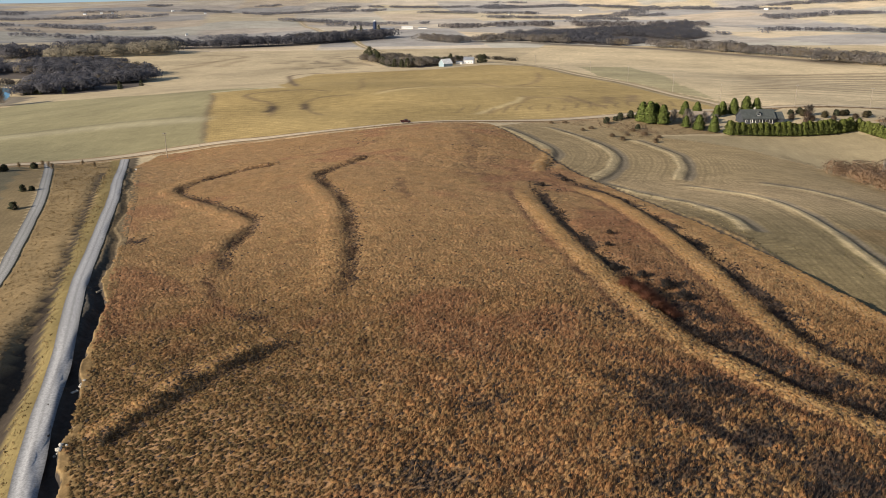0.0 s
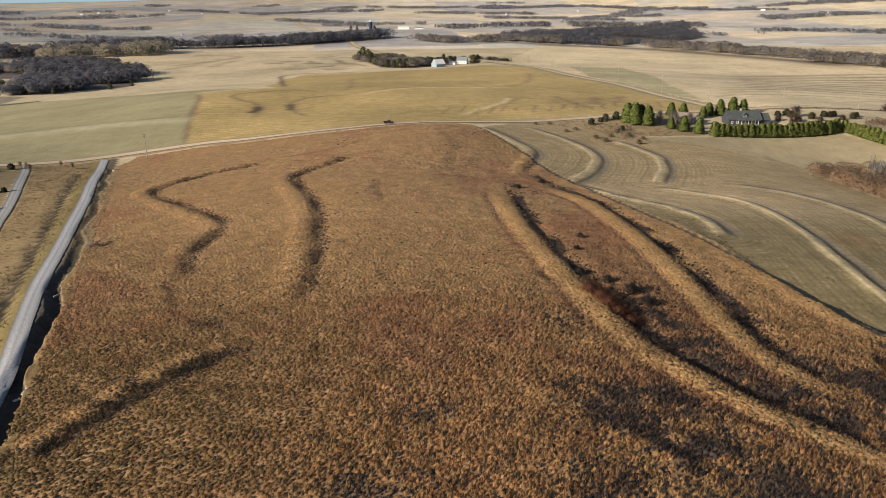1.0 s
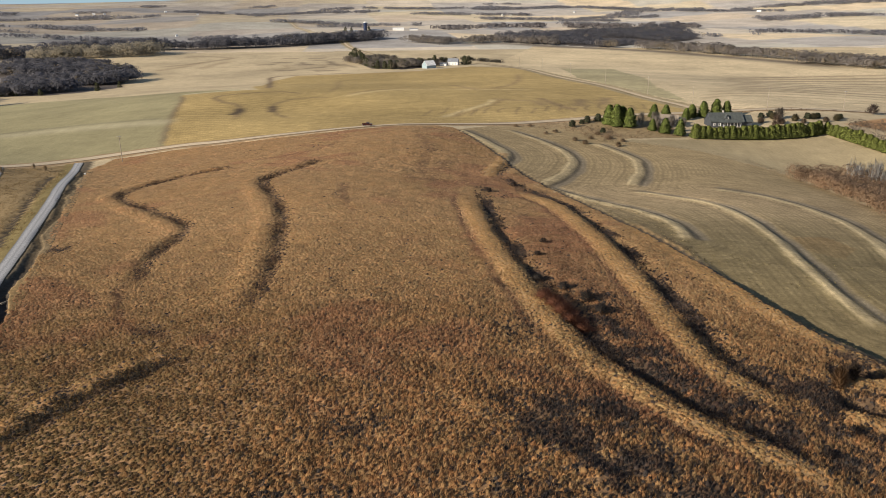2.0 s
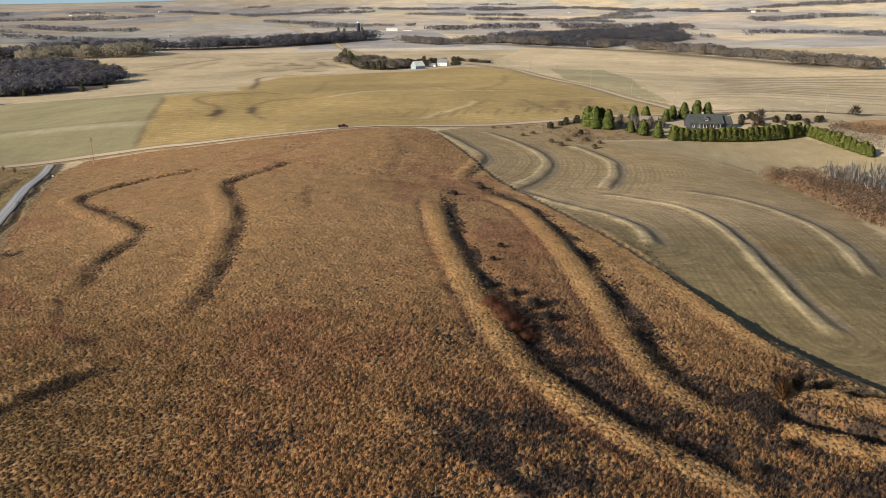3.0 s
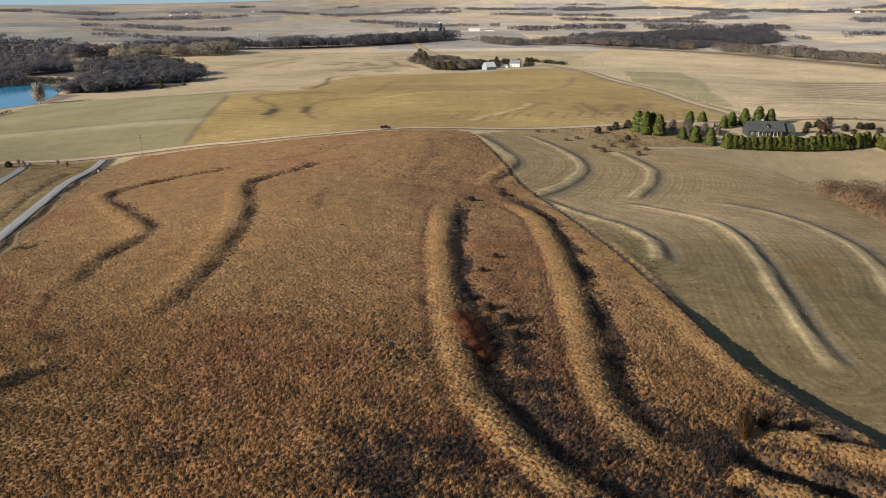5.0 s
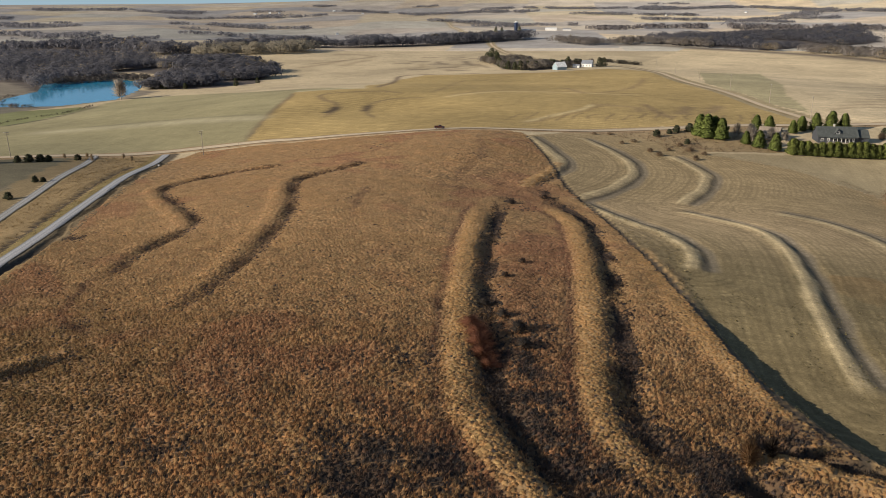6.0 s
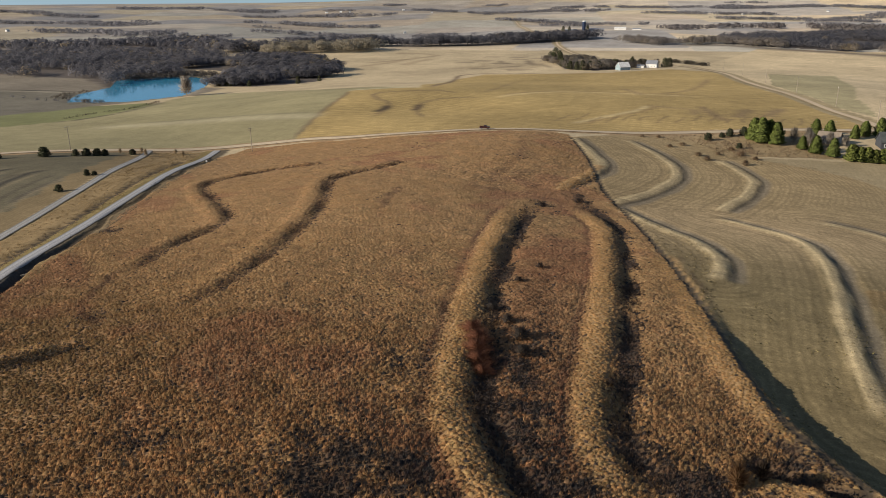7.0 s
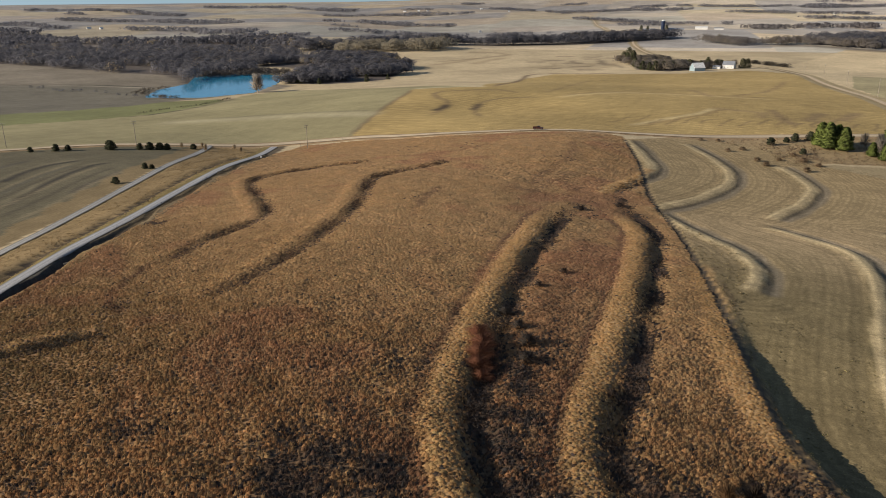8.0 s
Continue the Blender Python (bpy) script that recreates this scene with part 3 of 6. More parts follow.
def weeds(x, y):
    """How dark the dead weeds and painted gully shade stand at places, 0 to 1."""
    much = np.zeros(x.shape)
    for a, b, r, m in WEEDS_AND_SHADE:
        much = np.maximum(much, m * (0.45 if b > 240 else 1) * np.exp(-(((x - a) ** 2 + (y - b) ** 2) / (r * r)) ** 1.5))
    much *= np.clip(0.84 + 0.75 * value_noise(x, y, 3.2, 31), 0, 1)
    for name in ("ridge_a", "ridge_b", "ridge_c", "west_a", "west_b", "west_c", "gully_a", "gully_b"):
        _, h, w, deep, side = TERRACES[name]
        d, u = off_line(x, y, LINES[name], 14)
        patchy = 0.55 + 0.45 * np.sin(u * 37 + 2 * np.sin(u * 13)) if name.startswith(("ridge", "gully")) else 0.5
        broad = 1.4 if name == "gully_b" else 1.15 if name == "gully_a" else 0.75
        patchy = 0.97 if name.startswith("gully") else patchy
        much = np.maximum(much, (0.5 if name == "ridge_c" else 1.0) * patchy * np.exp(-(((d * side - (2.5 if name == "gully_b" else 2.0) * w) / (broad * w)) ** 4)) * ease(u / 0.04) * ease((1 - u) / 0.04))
    for name in ("ridge_a", "ridge_b", "gully_a", "gully_b"):
        _, h, w, deep, side = TERRACES[name]
        d, u = off_line(x, y, LINES[name], 14)
        much *= 1 - 0.9 * np.exp(-(((d * side + 0.2 * w) / (0.95 * w)) ** 4)) * ease(u / 0.04) * ease((1 - u) / 0.04)
    return np.clip(much, 0, 1)


def ridge_foot(x, y):
    """How thick the dark russet weeds stand along the upslope foot of the two ridges, 0 to 1."""
    much = np.zeros(x.shape)
    for name in ("ridge_a", "ridge_b"):
        _, h, w, deep, side = TERRACES[name]
        d, u = off_line(x, y, LINES[name], 14)
        much = np.maximum(much, 0.8 * np.exp(-(((d * side + 1.55 * w + 0.5 * np.sin(u * 50)) / (0.4 * w)) ** 2)) * ease(u / 0.15) * ease((1 - u) / 0.1))
    for (_, w, strength), path in zip(HILL_MARKS, HILL_LINES):
        d, u = off_line(x, y, path, 4 * w)
        much = np.maximum(much, strength * np.exp(-(((d + 0.4 * w * np.sin(u * 31)) / w) ** 2)) * ease(u / 0.12) * ease((1 - u) / 0.12))
    return much


def field_colours(x, y):
    """Base colour and wildness of the ground at places."""
    wob = 1.2 * np.sin(x * 0.31 + 0.11 * y) + 1.0 * np.sin(y * 0.27 - x * 0.09)
    rng = np.random.RandomState(11)
    table = rng.randint(0, len(HAZED_FAR_TINTS), 4096)
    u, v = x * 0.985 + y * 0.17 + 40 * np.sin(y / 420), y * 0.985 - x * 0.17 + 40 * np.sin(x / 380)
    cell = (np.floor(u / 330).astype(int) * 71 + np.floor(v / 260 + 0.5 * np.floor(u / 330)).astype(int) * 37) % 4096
    tint = HAZED_FAR_TINTS[table[cell]]
    # brighter eastward, darker and bluer westward, haze put into the tint
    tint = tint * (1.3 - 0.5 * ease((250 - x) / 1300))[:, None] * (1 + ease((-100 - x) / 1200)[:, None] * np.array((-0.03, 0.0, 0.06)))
    mid = np.hypot(x, y) < 1500
    tint[mid] = (0.465, 0.37, 0.233)
    wild = np.where(mid, 0.08, 0.2)
    for name, outline, colour, wildness in FIELDS:
        hit = inside(x + wob * 0.5, y + wob * 0.5, outline)
        tint[hit], wild[hit] = colour, wildness
    high = (ease((y - 275) / 50) * inside(x, y, CROP))[:, None]
    tint = tint * (1 - high) + high * np.array((0.305, 0.226, 0.122))
    # weedy low end of the field, its turned-away slope's shade put into the tint
    low = (0.85 * ease((290 - y) / 80) * inside(x, y, CROP))[:, None]
    tint = tint * (1 - low) + low * np.array((0.168, 0.131, 0.066))
    wild = np.maximum(wild, 0.35 * low[:, 0])
    # grass on terrace banks; dark channels in their lee, weeds with shade put in
    for name, (_, h, w, deep, side) in TERRACES.items():
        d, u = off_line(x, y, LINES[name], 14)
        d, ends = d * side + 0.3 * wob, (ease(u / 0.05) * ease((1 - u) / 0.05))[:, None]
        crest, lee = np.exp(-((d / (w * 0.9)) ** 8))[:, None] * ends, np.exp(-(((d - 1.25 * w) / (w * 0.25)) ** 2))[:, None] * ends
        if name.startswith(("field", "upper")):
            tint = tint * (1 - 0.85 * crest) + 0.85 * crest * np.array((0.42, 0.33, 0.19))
            # grey wheel tracks, deepened to carry the terrace's shadow as well
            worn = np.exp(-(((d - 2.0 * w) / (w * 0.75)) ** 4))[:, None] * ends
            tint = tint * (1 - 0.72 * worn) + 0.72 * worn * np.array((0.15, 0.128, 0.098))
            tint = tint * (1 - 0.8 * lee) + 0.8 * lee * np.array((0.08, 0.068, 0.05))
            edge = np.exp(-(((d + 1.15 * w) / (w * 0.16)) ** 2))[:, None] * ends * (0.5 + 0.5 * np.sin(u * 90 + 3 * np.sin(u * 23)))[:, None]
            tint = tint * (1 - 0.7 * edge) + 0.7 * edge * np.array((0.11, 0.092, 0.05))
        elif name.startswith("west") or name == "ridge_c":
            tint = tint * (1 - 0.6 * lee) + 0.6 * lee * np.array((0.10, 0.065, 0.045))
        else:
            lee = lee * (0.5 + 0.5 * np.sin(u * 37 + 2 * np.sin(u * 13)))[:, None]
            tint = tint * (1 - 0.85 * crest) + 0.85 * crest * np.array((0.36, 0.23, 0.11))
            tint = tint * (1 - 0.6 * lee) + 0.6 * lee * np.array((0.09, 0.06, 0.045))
    for (_, w, colour, much), path in zip(MARKS, MARK_LINES):
        d, u = off_line(x, y, path, 5 * w)
        m = (much * np.exp(-(((d + min(0.4, 0.1 * w) * wob) / w) ** 2)) * ease(u / 0.1) * ease((1 - u) / 0.1))[:, None]
        tint = tint * (1 - m) + m * np.array(colour)
    # tillage curves that follow the terraces
    rows = np.zeros(x.shape)
    for name in ("field_a", "field_b", "field_c", "upper_b", "upper_c"):
        d, _ = off_line(x, y, LINES[name], 26)
        rows += np.where(np.abs(d) < 26, np.exp(-((d / 18) ** 2)) * (0.6 * np.sin(d * 1.9 + 0.4 * np.sin(y * 0.2)) + 0.5 * np.sin(d * 0.8)), 0)
    tint = tint * (1 + 0.15 * (rows * inside(x, y, CROP))[:, None])
    tint[wild > 0.9] *= (1 + 0.3 * ease((y - 190) / 120))[wild > 0.9, None]
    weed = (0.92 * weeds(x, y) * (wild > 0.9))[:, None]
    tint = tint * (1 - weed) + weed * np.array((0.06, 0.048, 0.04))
    d, _ = off_line(x, y, LANE_LINE, 10)
    hit = (np.abs(d) < 6.5)
    tint[hit & (d > 0)] = (0.2, 0.153, 0.066)
    tint[hit & (d <= 0)] = (0.125, 0.098, 0.066)
    d, _ = off_line(x, y, FARM_LINE, 16)
    hit = inside(x, y, field_outline("west_field")) & (np.abs(d + 2 * wob) < 13)
    tint[hit] = (0.205, 0.152, 0.082)
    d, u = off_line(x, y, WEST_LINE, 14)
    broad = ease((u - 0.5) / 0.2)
    # dark weeds west of the lower ditch, its shade painted in too
    brushy_shade = (0.8 * broad * ease((d + 2) / 3) * (1 - ease((d - 6 - wob) / 4)))[:, None]
    tint = tint * (1 - brushy_shade) + brushy_shade * np.array((0.115, 0.088, 0.06))
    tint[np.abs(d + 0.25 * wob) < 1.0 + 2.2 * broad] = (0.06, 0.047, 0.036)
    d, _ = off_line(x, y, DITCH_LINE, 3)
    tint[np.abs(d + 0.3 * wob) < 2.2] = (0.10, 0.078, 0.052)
    d, _ = off_line(x, y, ROAD_LINE, 9)
    tint[np.abs(d + 0.4 * wob) < 7] = (0.30, 0.21, 0.12)
    d, _ = off_line(x, y, FENCE_LINE, 3)
    tint[np.abs(d) < 0.9] = (0.09, 0.07, 0.05)
    d, _ = off_line(x, y, SIDE_LINE, 30)
    tint[np.abs(d) < 9] = (0.33, 0.26, 0.15)
    return np.clip(tint, 0.01, 0.8), wild


def put_tint(mesh, tint, wild=None):
    layer = mesh.attributes.new("tint", "FLOAT_COLOR", "POINT")
    layer.data.foreach_set("color", np.c_[tint, np.ones(len(tint))].astype(np.float32).ravel())
    if wild is not None:
        mesh.attributes.new("wild", "FLOAT", "POINT").data.foreach_set("value", wild.astype(np.float32))


def quad_sheet(name, verts, across, material):
    """A mesh of quads over rows of that many points."""
    n = len(verts) // across
    i = (np.arange(n - 1)[:, None] * across + np.arange(across - 1)).ravel()
    quads = np.stack([i, i + 1, i + across + 1, i + across], 1)
    mesh = bpy.data.meshes.new(name)
    mesh.vertices.add(len(verts))
    mesh.vertices.foreach_set("co", verts.astype(np.float32).ravel())
    mesh.loops.add(quads.size)
    mesh.loops.foreach_set("vertex_index", quads.ravel().astype(np.int32))
    mesh.polygons.add(len(quads))
    mesh.polygons.foreach_set("loop_start", np.arange(0, quads.size, 4, dtype=np.int32))
    mesh.polygons.foreach_set("use_smooth", np.ones(len(quads), bool))
    mesh.update()
    mesh.materials.append(material)
    return mesh


def spread(lo, hi, far_lo, far_hi, step=0.9, grow=1.014, ahead=1.014):
    """Places along an axis: even between lo and hi, ever wider beyond."""
    mid = np.arange(lo, hi, step)
    up, w = [], step
    while (up[-1] if up else hi) < far_hi:
        w *= ahead
        up.append((up[-1] if up else mid[-1]) + w)
    down, w = [], step
    while (down[-1] if down else lo) > far_lo:
        w *= grow
        down.append((down[-1] if down else lo) - w)
    return np.array(down[::-1] + list(mid) + up)


def value_noise(x, y, cell, seed):
    """Smooth random heights from -1 to 1 on a grid of that cell."""
    table = np.random.RandomState(seed).uniform(-1, 1, (256, 256))
    u, v = x / cell, y / cell
    i, j = np.floor(u).astype(int), np.floor(v).astype(int)
    a, b = ease(u - i), ease(v - j)
    t = lambda p, q: table[p % 256, q % 256]  # noqa: E731
    return (t(i, j) * (1 - a) + t(i + 1, j) * a) * (1 - b) + (t(i, j + 1) * (1 - a) + t(i + 1, j + 1) * a) * b


def lumps(x, y, wild):
    """Tussocky unevenness of rough grass."""
    return wild * (1 - 0.5 * ease((y - 160) / 110)) * (0.10 * value_noise(x, y, 2.3, 21) + 0.22 * value_noise(x, y, 4.3, 6) + 0.12 * value_noise(x + 0.5 * y, y - 0.5 * x, 9.0, 22))


gx, gy = spread(-225, 160, -4300, 4300, 1.7, 1.027, 1.027), spread(72, 420, -400, 4850, 1.15, 1.04, 1.014)
gx = np.concatenate([gx[gx < 30], np.arange(30, 175, 1.0), gx[gx > 175.5]])
X, Y = [a.ravel() for a in np.meshgrid(gx, gy)]
Z = height(X, Y)
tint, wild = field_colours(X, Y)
Z += lumps(X, Y, wild * ease((460 - np.hypot(X, Y)) / 60)) - 0.05 * (wild > 0.9)
d, u = off_line(X, Y, DITCH_LINE, 9)
Z -= (0.4 + 0.8 * ease((u - 0.4) / 0.2)) * np.exp(-((d / 2.9) ** 4))
POND = [(-512, 655), (-548, 715), (-560, 780), (-605, 845), (-590, 890), (-530, 902), (-492, 880), (-450, 800), (-418, 715), (-445, 664)]
hit = inside(X, Y, POND)
Z[hit] = np.minimum(Z[hit], -39.5)
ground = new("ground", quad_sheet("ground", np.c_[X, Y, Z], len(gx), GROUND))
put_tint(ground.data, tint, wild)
drilled = 0.35 * inside(X, Y, CORN) * ease((-70 - X) / 40) + 0.45 * inside(X, Y, field_outline("west_field"))
rowed, near = np.full(X.shape, 1e3), inside(X, Y, CROP)
for name in ("field_a", "field_b", "field_c", "upper_a", "upper_b", "upper_c"):
    d, _ = off_line(X, Y, LINES[name], 60)
    rowed = np.where(np.abs(d) < np.abs(rowed), d, rowed)
rowed = np.where(np.abs(rowed) < 59, rowed, 0.9 * X + 0.3 * Y)
stubble = inside(X, Y, CORN) | inside(X, Y, field_outline("east_tan"))
rowed = np.where(stubble, 0.33 * (Y + 0.25 * X + 7 * np.sin(X / 26 + Y / 60) + 5 * np.sin(X / 41 - Y / 33)), rowed)
near = np.maximum(near, 1.0 * stubble)
ground.data.attributes.new("row", "FLOAT", "POINT").data.foreach_set("value", rowed.astype(np.float32))
ground.data.attributes.new("rowed", "FLOAT", "POINT").data.foreach_set("value", near.astype(np.float32))
ground.data.attributes.new("drill", "FLOAT", "POINT").data.foreach_set("value", drilled.astype(np.float32))
tagged(ground, "rolling dry prairie, stubble and pasture ground", "ground", kind="structure")


def ribbon(name, path, half, material, label, up=0.05, colour=(0.4, 0.38, 0.36), across=9):
    """A road's surface along a line, slightly crowned."""
    side = np.gradient(path, axis=0)
    side = np.c_[side[:, 1], -side[:, 0]] / np.linalg.norm(side, axis=1)[:, None]
    k = np.linspace(-1, 1, across)
    s = np.arange(len(path))
    edge = half * (1 + 0.04 * np.sin(s * 0.9) * np.sin(s * 0.23 + 1))
    p = path[:, None] + side[:, None] * (k[None, :, None] * edge[:, None, None])
    x, y = p[..., 0].ravel(), p[..., 1].ravel()
    zc = height(path[:, 0], path[:, 1])
    z = np.maximum(height(x, y), np.repeat(zc, across) - 0.3) + up + 0.10 * (1 - np.tile(k, len(path)) ** 2)
    ob = new(name, quad_sheet(name, np.c_[x, y, z], across, material))
    worn = np.array([0.7, 0.9, 1.04, 1.08, 0.92, 1.08, 1.04, 0.9, 0.7]) if half > 2.2 else np.array([0.5, 0.82, 1.06, 1.1, 0.84, 1.1, 1.06, 0.82, 0.5])
    put_tint(ob.data, np.array(colour) * (np.tile(worn, len(path)) * np.repeat(1 + 0.06 * np.sin(s * 0.31) * np.sin(s * 0.11), across))[:, None])
    return tagged(ob, label, "road", kind="structure")


ribbon("road_1", ROAD_LINE, 3.4, GRAVEL, "tan gravel county road", 0.18, (0.48, 0.385, 0.27))
ribbon("road_2", SIDE_LINE, 2.7, GRAVEL, "tan gravel road to the farmstead", 0.35, (0.50, 0.395, 0.27))
ribbon("road_3", LANE_LINE, 2.1, GRAVEL, "pale grey gravel lane beside a ditch", 0.2, (0.315, 0.31, 0.312))
ribbon("road_4", FARM_LINE, 1.9, GRAVEL, "worn pale gravel farm lane", 0.18, (0.29, 0.28, 0.265))
# the ditch's banks and bed, finely cut
bed = spline(DITCH, 0.8)
side = np.gradient(bed, axis=0)
side = np.c_[-side[:, 1], side[:, 0]] / np.linalg.norm(side, axis=1)[:, None]
cross = np.linspace(-4.6, 4.6, 36)
p = (bed[:, None] + side[:, None] * cross[None, :, None]).reshape(-1, 2)
x, y = p[:, 0], p[:, 1]
d, u = off_line(x, y, DITCH_LINE, 9)
wander = ditch_wander(d, u)
rough = 0.5 + 0.5 * value_noise(x, y, 0.9, 12)
z = height(x, y) + lumps(x, y, ease((-wander - 2.0) / 2.0)) + 0.08 * value_noise(x, y, 0.7, 13) - 0.25 * (np.abs(np.tile(cross, len(bed))) > 4.4)
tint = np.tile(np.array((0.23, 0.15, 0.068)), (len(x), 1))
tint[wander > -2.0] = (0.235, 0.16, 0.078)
# muddy bed and lane-side slope near black, the slope's shade painted in
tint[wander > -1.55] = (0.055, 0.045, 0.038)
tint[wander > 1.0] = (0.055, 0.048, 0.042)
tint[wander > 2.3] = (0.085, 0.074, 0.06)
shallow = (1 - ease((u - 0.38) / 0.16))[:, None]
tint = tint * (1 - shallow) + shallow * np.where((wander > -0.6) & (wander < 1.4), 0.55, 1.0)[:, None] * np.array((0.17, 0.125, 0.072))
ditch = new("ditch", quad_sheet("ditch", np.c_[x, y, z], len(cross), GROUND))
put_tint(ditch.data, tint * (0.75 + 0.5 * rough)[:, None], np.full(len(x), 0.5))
tagged(ditch, "dark eroded ditch with shade painted in and a ragged grassy rim", "ditch", kind="structure")
water = new("water", bpy.data.meshes.new("water"))
water.data.from_pydata([(x * 1.02 + 10, y * 1.02 - 15, -38.6) for x, y in POND], [], [range(len(POND))])
water.data.materials.append(WATER)
tagged(water, "still farm pond with the reflected sky's blue painted in", "water", kind="structure")


# ---- things ----
def tri_mesh(name, tris, material, tint=None, normals=None):
    """A mesh of loose triangles (n, 3, 3), with a colour for each."""
    n = len(tris)
    mesh = bpy.data.meshes.new(name)
    mesh.vertices.add(3 * n)
    mesh.vertices.foreach_set("co", tris.astype(np.float32).ravel())
    mesh.loops.add(3 * n)
    mesh.loops.foreach_set("vertex_index", np.arange(3 * n, dtype=np.int32))
    mesh.polygons.add(n)
    mesh.polygons.foreach_set("loop_start", np.arange(0, 3 * n, 3, dtype=np.int32))
    mesh.update()
    mesh.materials.append(material)
    if tint is not None:
        put_tint(mesh, np.repeat(tint, 3, 0))
    if normals is not None:
        mesh.polygons.foreach_set("use_smooth", np.ones(n, bool))
        each = np.repeat(normals, 3, 0) if normals.ndim == 2 else normals.reshape(-1, 3)
        mesh.normals_split_custom_set_from_vertices((each / np.linalg.norm(each, axis=1)[:, None]).tolist())
    return mesh


def part(name, bm, material, parent, label=""):
    """Links a bmesh as one mesh object under a thing or a part."""
    mesh = bpy.data.meshes.new(name)
    bm.to_mesh(mesh)
    bm.free()
    mesh.materials.append(material)
    ob = new(name, mesh)
    ob.parent = parent
    return tagged(ob, label)


def blades(x, y, z, count, tall, spread_, width, tint, rng, plump=1.0, lean=(0.2, 0.08)):
    """Tufts at places: each a bunch of that many blades and feathery seed heads."""
    n = len(x)
    c = np.repeat(np.c_[x, y, z - 0.1], count, 0)
    m = n * count
    a = rng.uniform(0, 2 * np.pi, m)
    r = np.sqrt(rng.uniform(0, 1, m))
    out = np.c_[np.cos(a), np.sin(a), np.zeros(m)]
    s, h = np.repeat(spread_, count), np.repeat(tall, count) * rng.uniform(0.5, 1.1, m) * (1.1 - 0.35 * r)
    base = c + out * (0.42 * r * s)[:, None]
    bow = rng.uniform(0.4, 1.4, m)
    tip = base + out * (0.2 * r * s)[:, None] + np.c_[(lean[0] * bow + 0.25 * rng.randn(m)) * h, (lean[1] * bow + 0.25 * rng.randn(m)) * h, h]
    b = rng.uniform(0, 2 * np.pi, m)
    w = (np.repeat(width, count) * rng.uniform(0.6, 1.3, m))[:, None] * np.c_[np.cos(b), np.sin(b), rng.uniform(-0.5, 0.5, m)]
    t = np.repeat(tint, count, 0) * rng.uniform(0.93, 1.07, m)[:, None]
    fan = rng.rand(m) < 0.45
    tris = np.stack([base - w / 2, base + w / 2, tip], 1)
    tris[fan] = np.stack([base, tip - w * 0.6, tip + w * 0.6], 1)[fan]
    return tris, t, out * (plump * (0.5 + 0.5 * r))[:, None] + np.c_[np.zeros((m, 2)), np.full(m, 0.8)] + rng.uniform(-0.2, 0.2, (m, 3)) * plump


def domes(x, y, z, count, tall, wide, width, tint, rng, sides, plump, blade, lean=(0.25, 0.12)):
    """Bunchgrass tussocks at places: a ragged mound of thatch, and arching blades that stand out of it."""
    n = len(x)
    a = np.arange(sides) * 2 * np.pi / sides + rng.uniform(0, 6, n)[:, None]
    ring = lambda r, up: np.stack([x[:, None] + np.cos(a) * r * wide[:, None], y[:, None] + np.sin(a) * r * wide[:, None], (z + up * tall)[:, None] + 0 * a], -1)  # noqa: E731
    rag = lambda lo, hi: rng.uniform(lo, hi, (n, sides))  # noqa: E731
    foot = ring(rag(0.6, 1.2), -0.5)
    top = np.c_[x + lean[0] * tall + 0.2 * wide * rng.randn(n), y + lean[1] * tall + 0.2 * wide * rng.randn(n), z + tall * rng.uniform(0.8, 1.2, n)][:, None] + 0 * foot
    middle = np.c_[x, y, z - 0.35 * tall][:, None]
    nf, nt = (foot - middle) * (1, 1, 0.3) + (0, 0, 0.25), top - middle
    tris = np.stack([foot, np.roll(foot, -1, 1), top], 2).reshape(-1, 3, 3)
    normals = np.stack([nf, np.roll(nf, -1, 1), nt], 2).reshape(-1, 3, 3)
    normals[..., :2] *= np.repeat(plump, sides)[:, None, None]
    normals[..., 2] += 0.8 * np.repeat(1 - plump, sides)[:, None]
    tints = np.repeat(tint, sides, 0) * rng.uniform(0.95, 1.05, len(tris))[:, None]
    m = n * count
    base, h, w = np.repeat(np.c_[x, y, z], count, 0), np.repeat(tall, count), 1.3 * np.repeat(wide, count)
    a, c = rng.uniform(0, 2 * np.pi, m), rng.uniform(0.1, 1.0, m)
    r = np.sqrt(1 - c * c)
    out = np.c_[np.cos(a), np.sin(a), np.zeros(m)]
    root = base + out * (0.35 * w * r)[:, None] + np.c_[np.zeros((m, 2)), 0.6 * h * c]
    high = np.repeat(blade, count) * rng.uniform(0.5, 1.3, m)
    tip = root + out * (0.25 * high * rng.uniform(0, 1.5, m))[:, None] + np.c_[(lean[0] + 0.15 * rng.randn(m)) * high, (lean[1] + 0.15 * rng.randn(m)) * high, high]
    b = a + np.pi / 2 + rng.uniform(-0.9, 0.9, m)
    side = (np.repeat(width, count) * rng.uniform(0.6, 1.3, m))[:, None] * np.c_[np.cos(b), np.sin(b), rng.uniform(-0.3, 0.3, m)]
    leaves = np.stack([root - side * 0.5, root + side * 0.5, tip], 1)
    up = np.repeat((out * ((0.2 + r) * np.repeat(plump, count))[:, None] + np.c_[np.zeros((m, 2)), 0.3 + 0.6 * c] + rng.uniform(-0.15, 0.15, (m, 3)))[:, None], 3, 1)
    return np.concatenate([tris, leaves]), np.concatenate([tints, np.repeat(tint, count, 0) * rng.uniform(0.9, 1.15, m)[:, None]]), np.concatenate([normals, up])


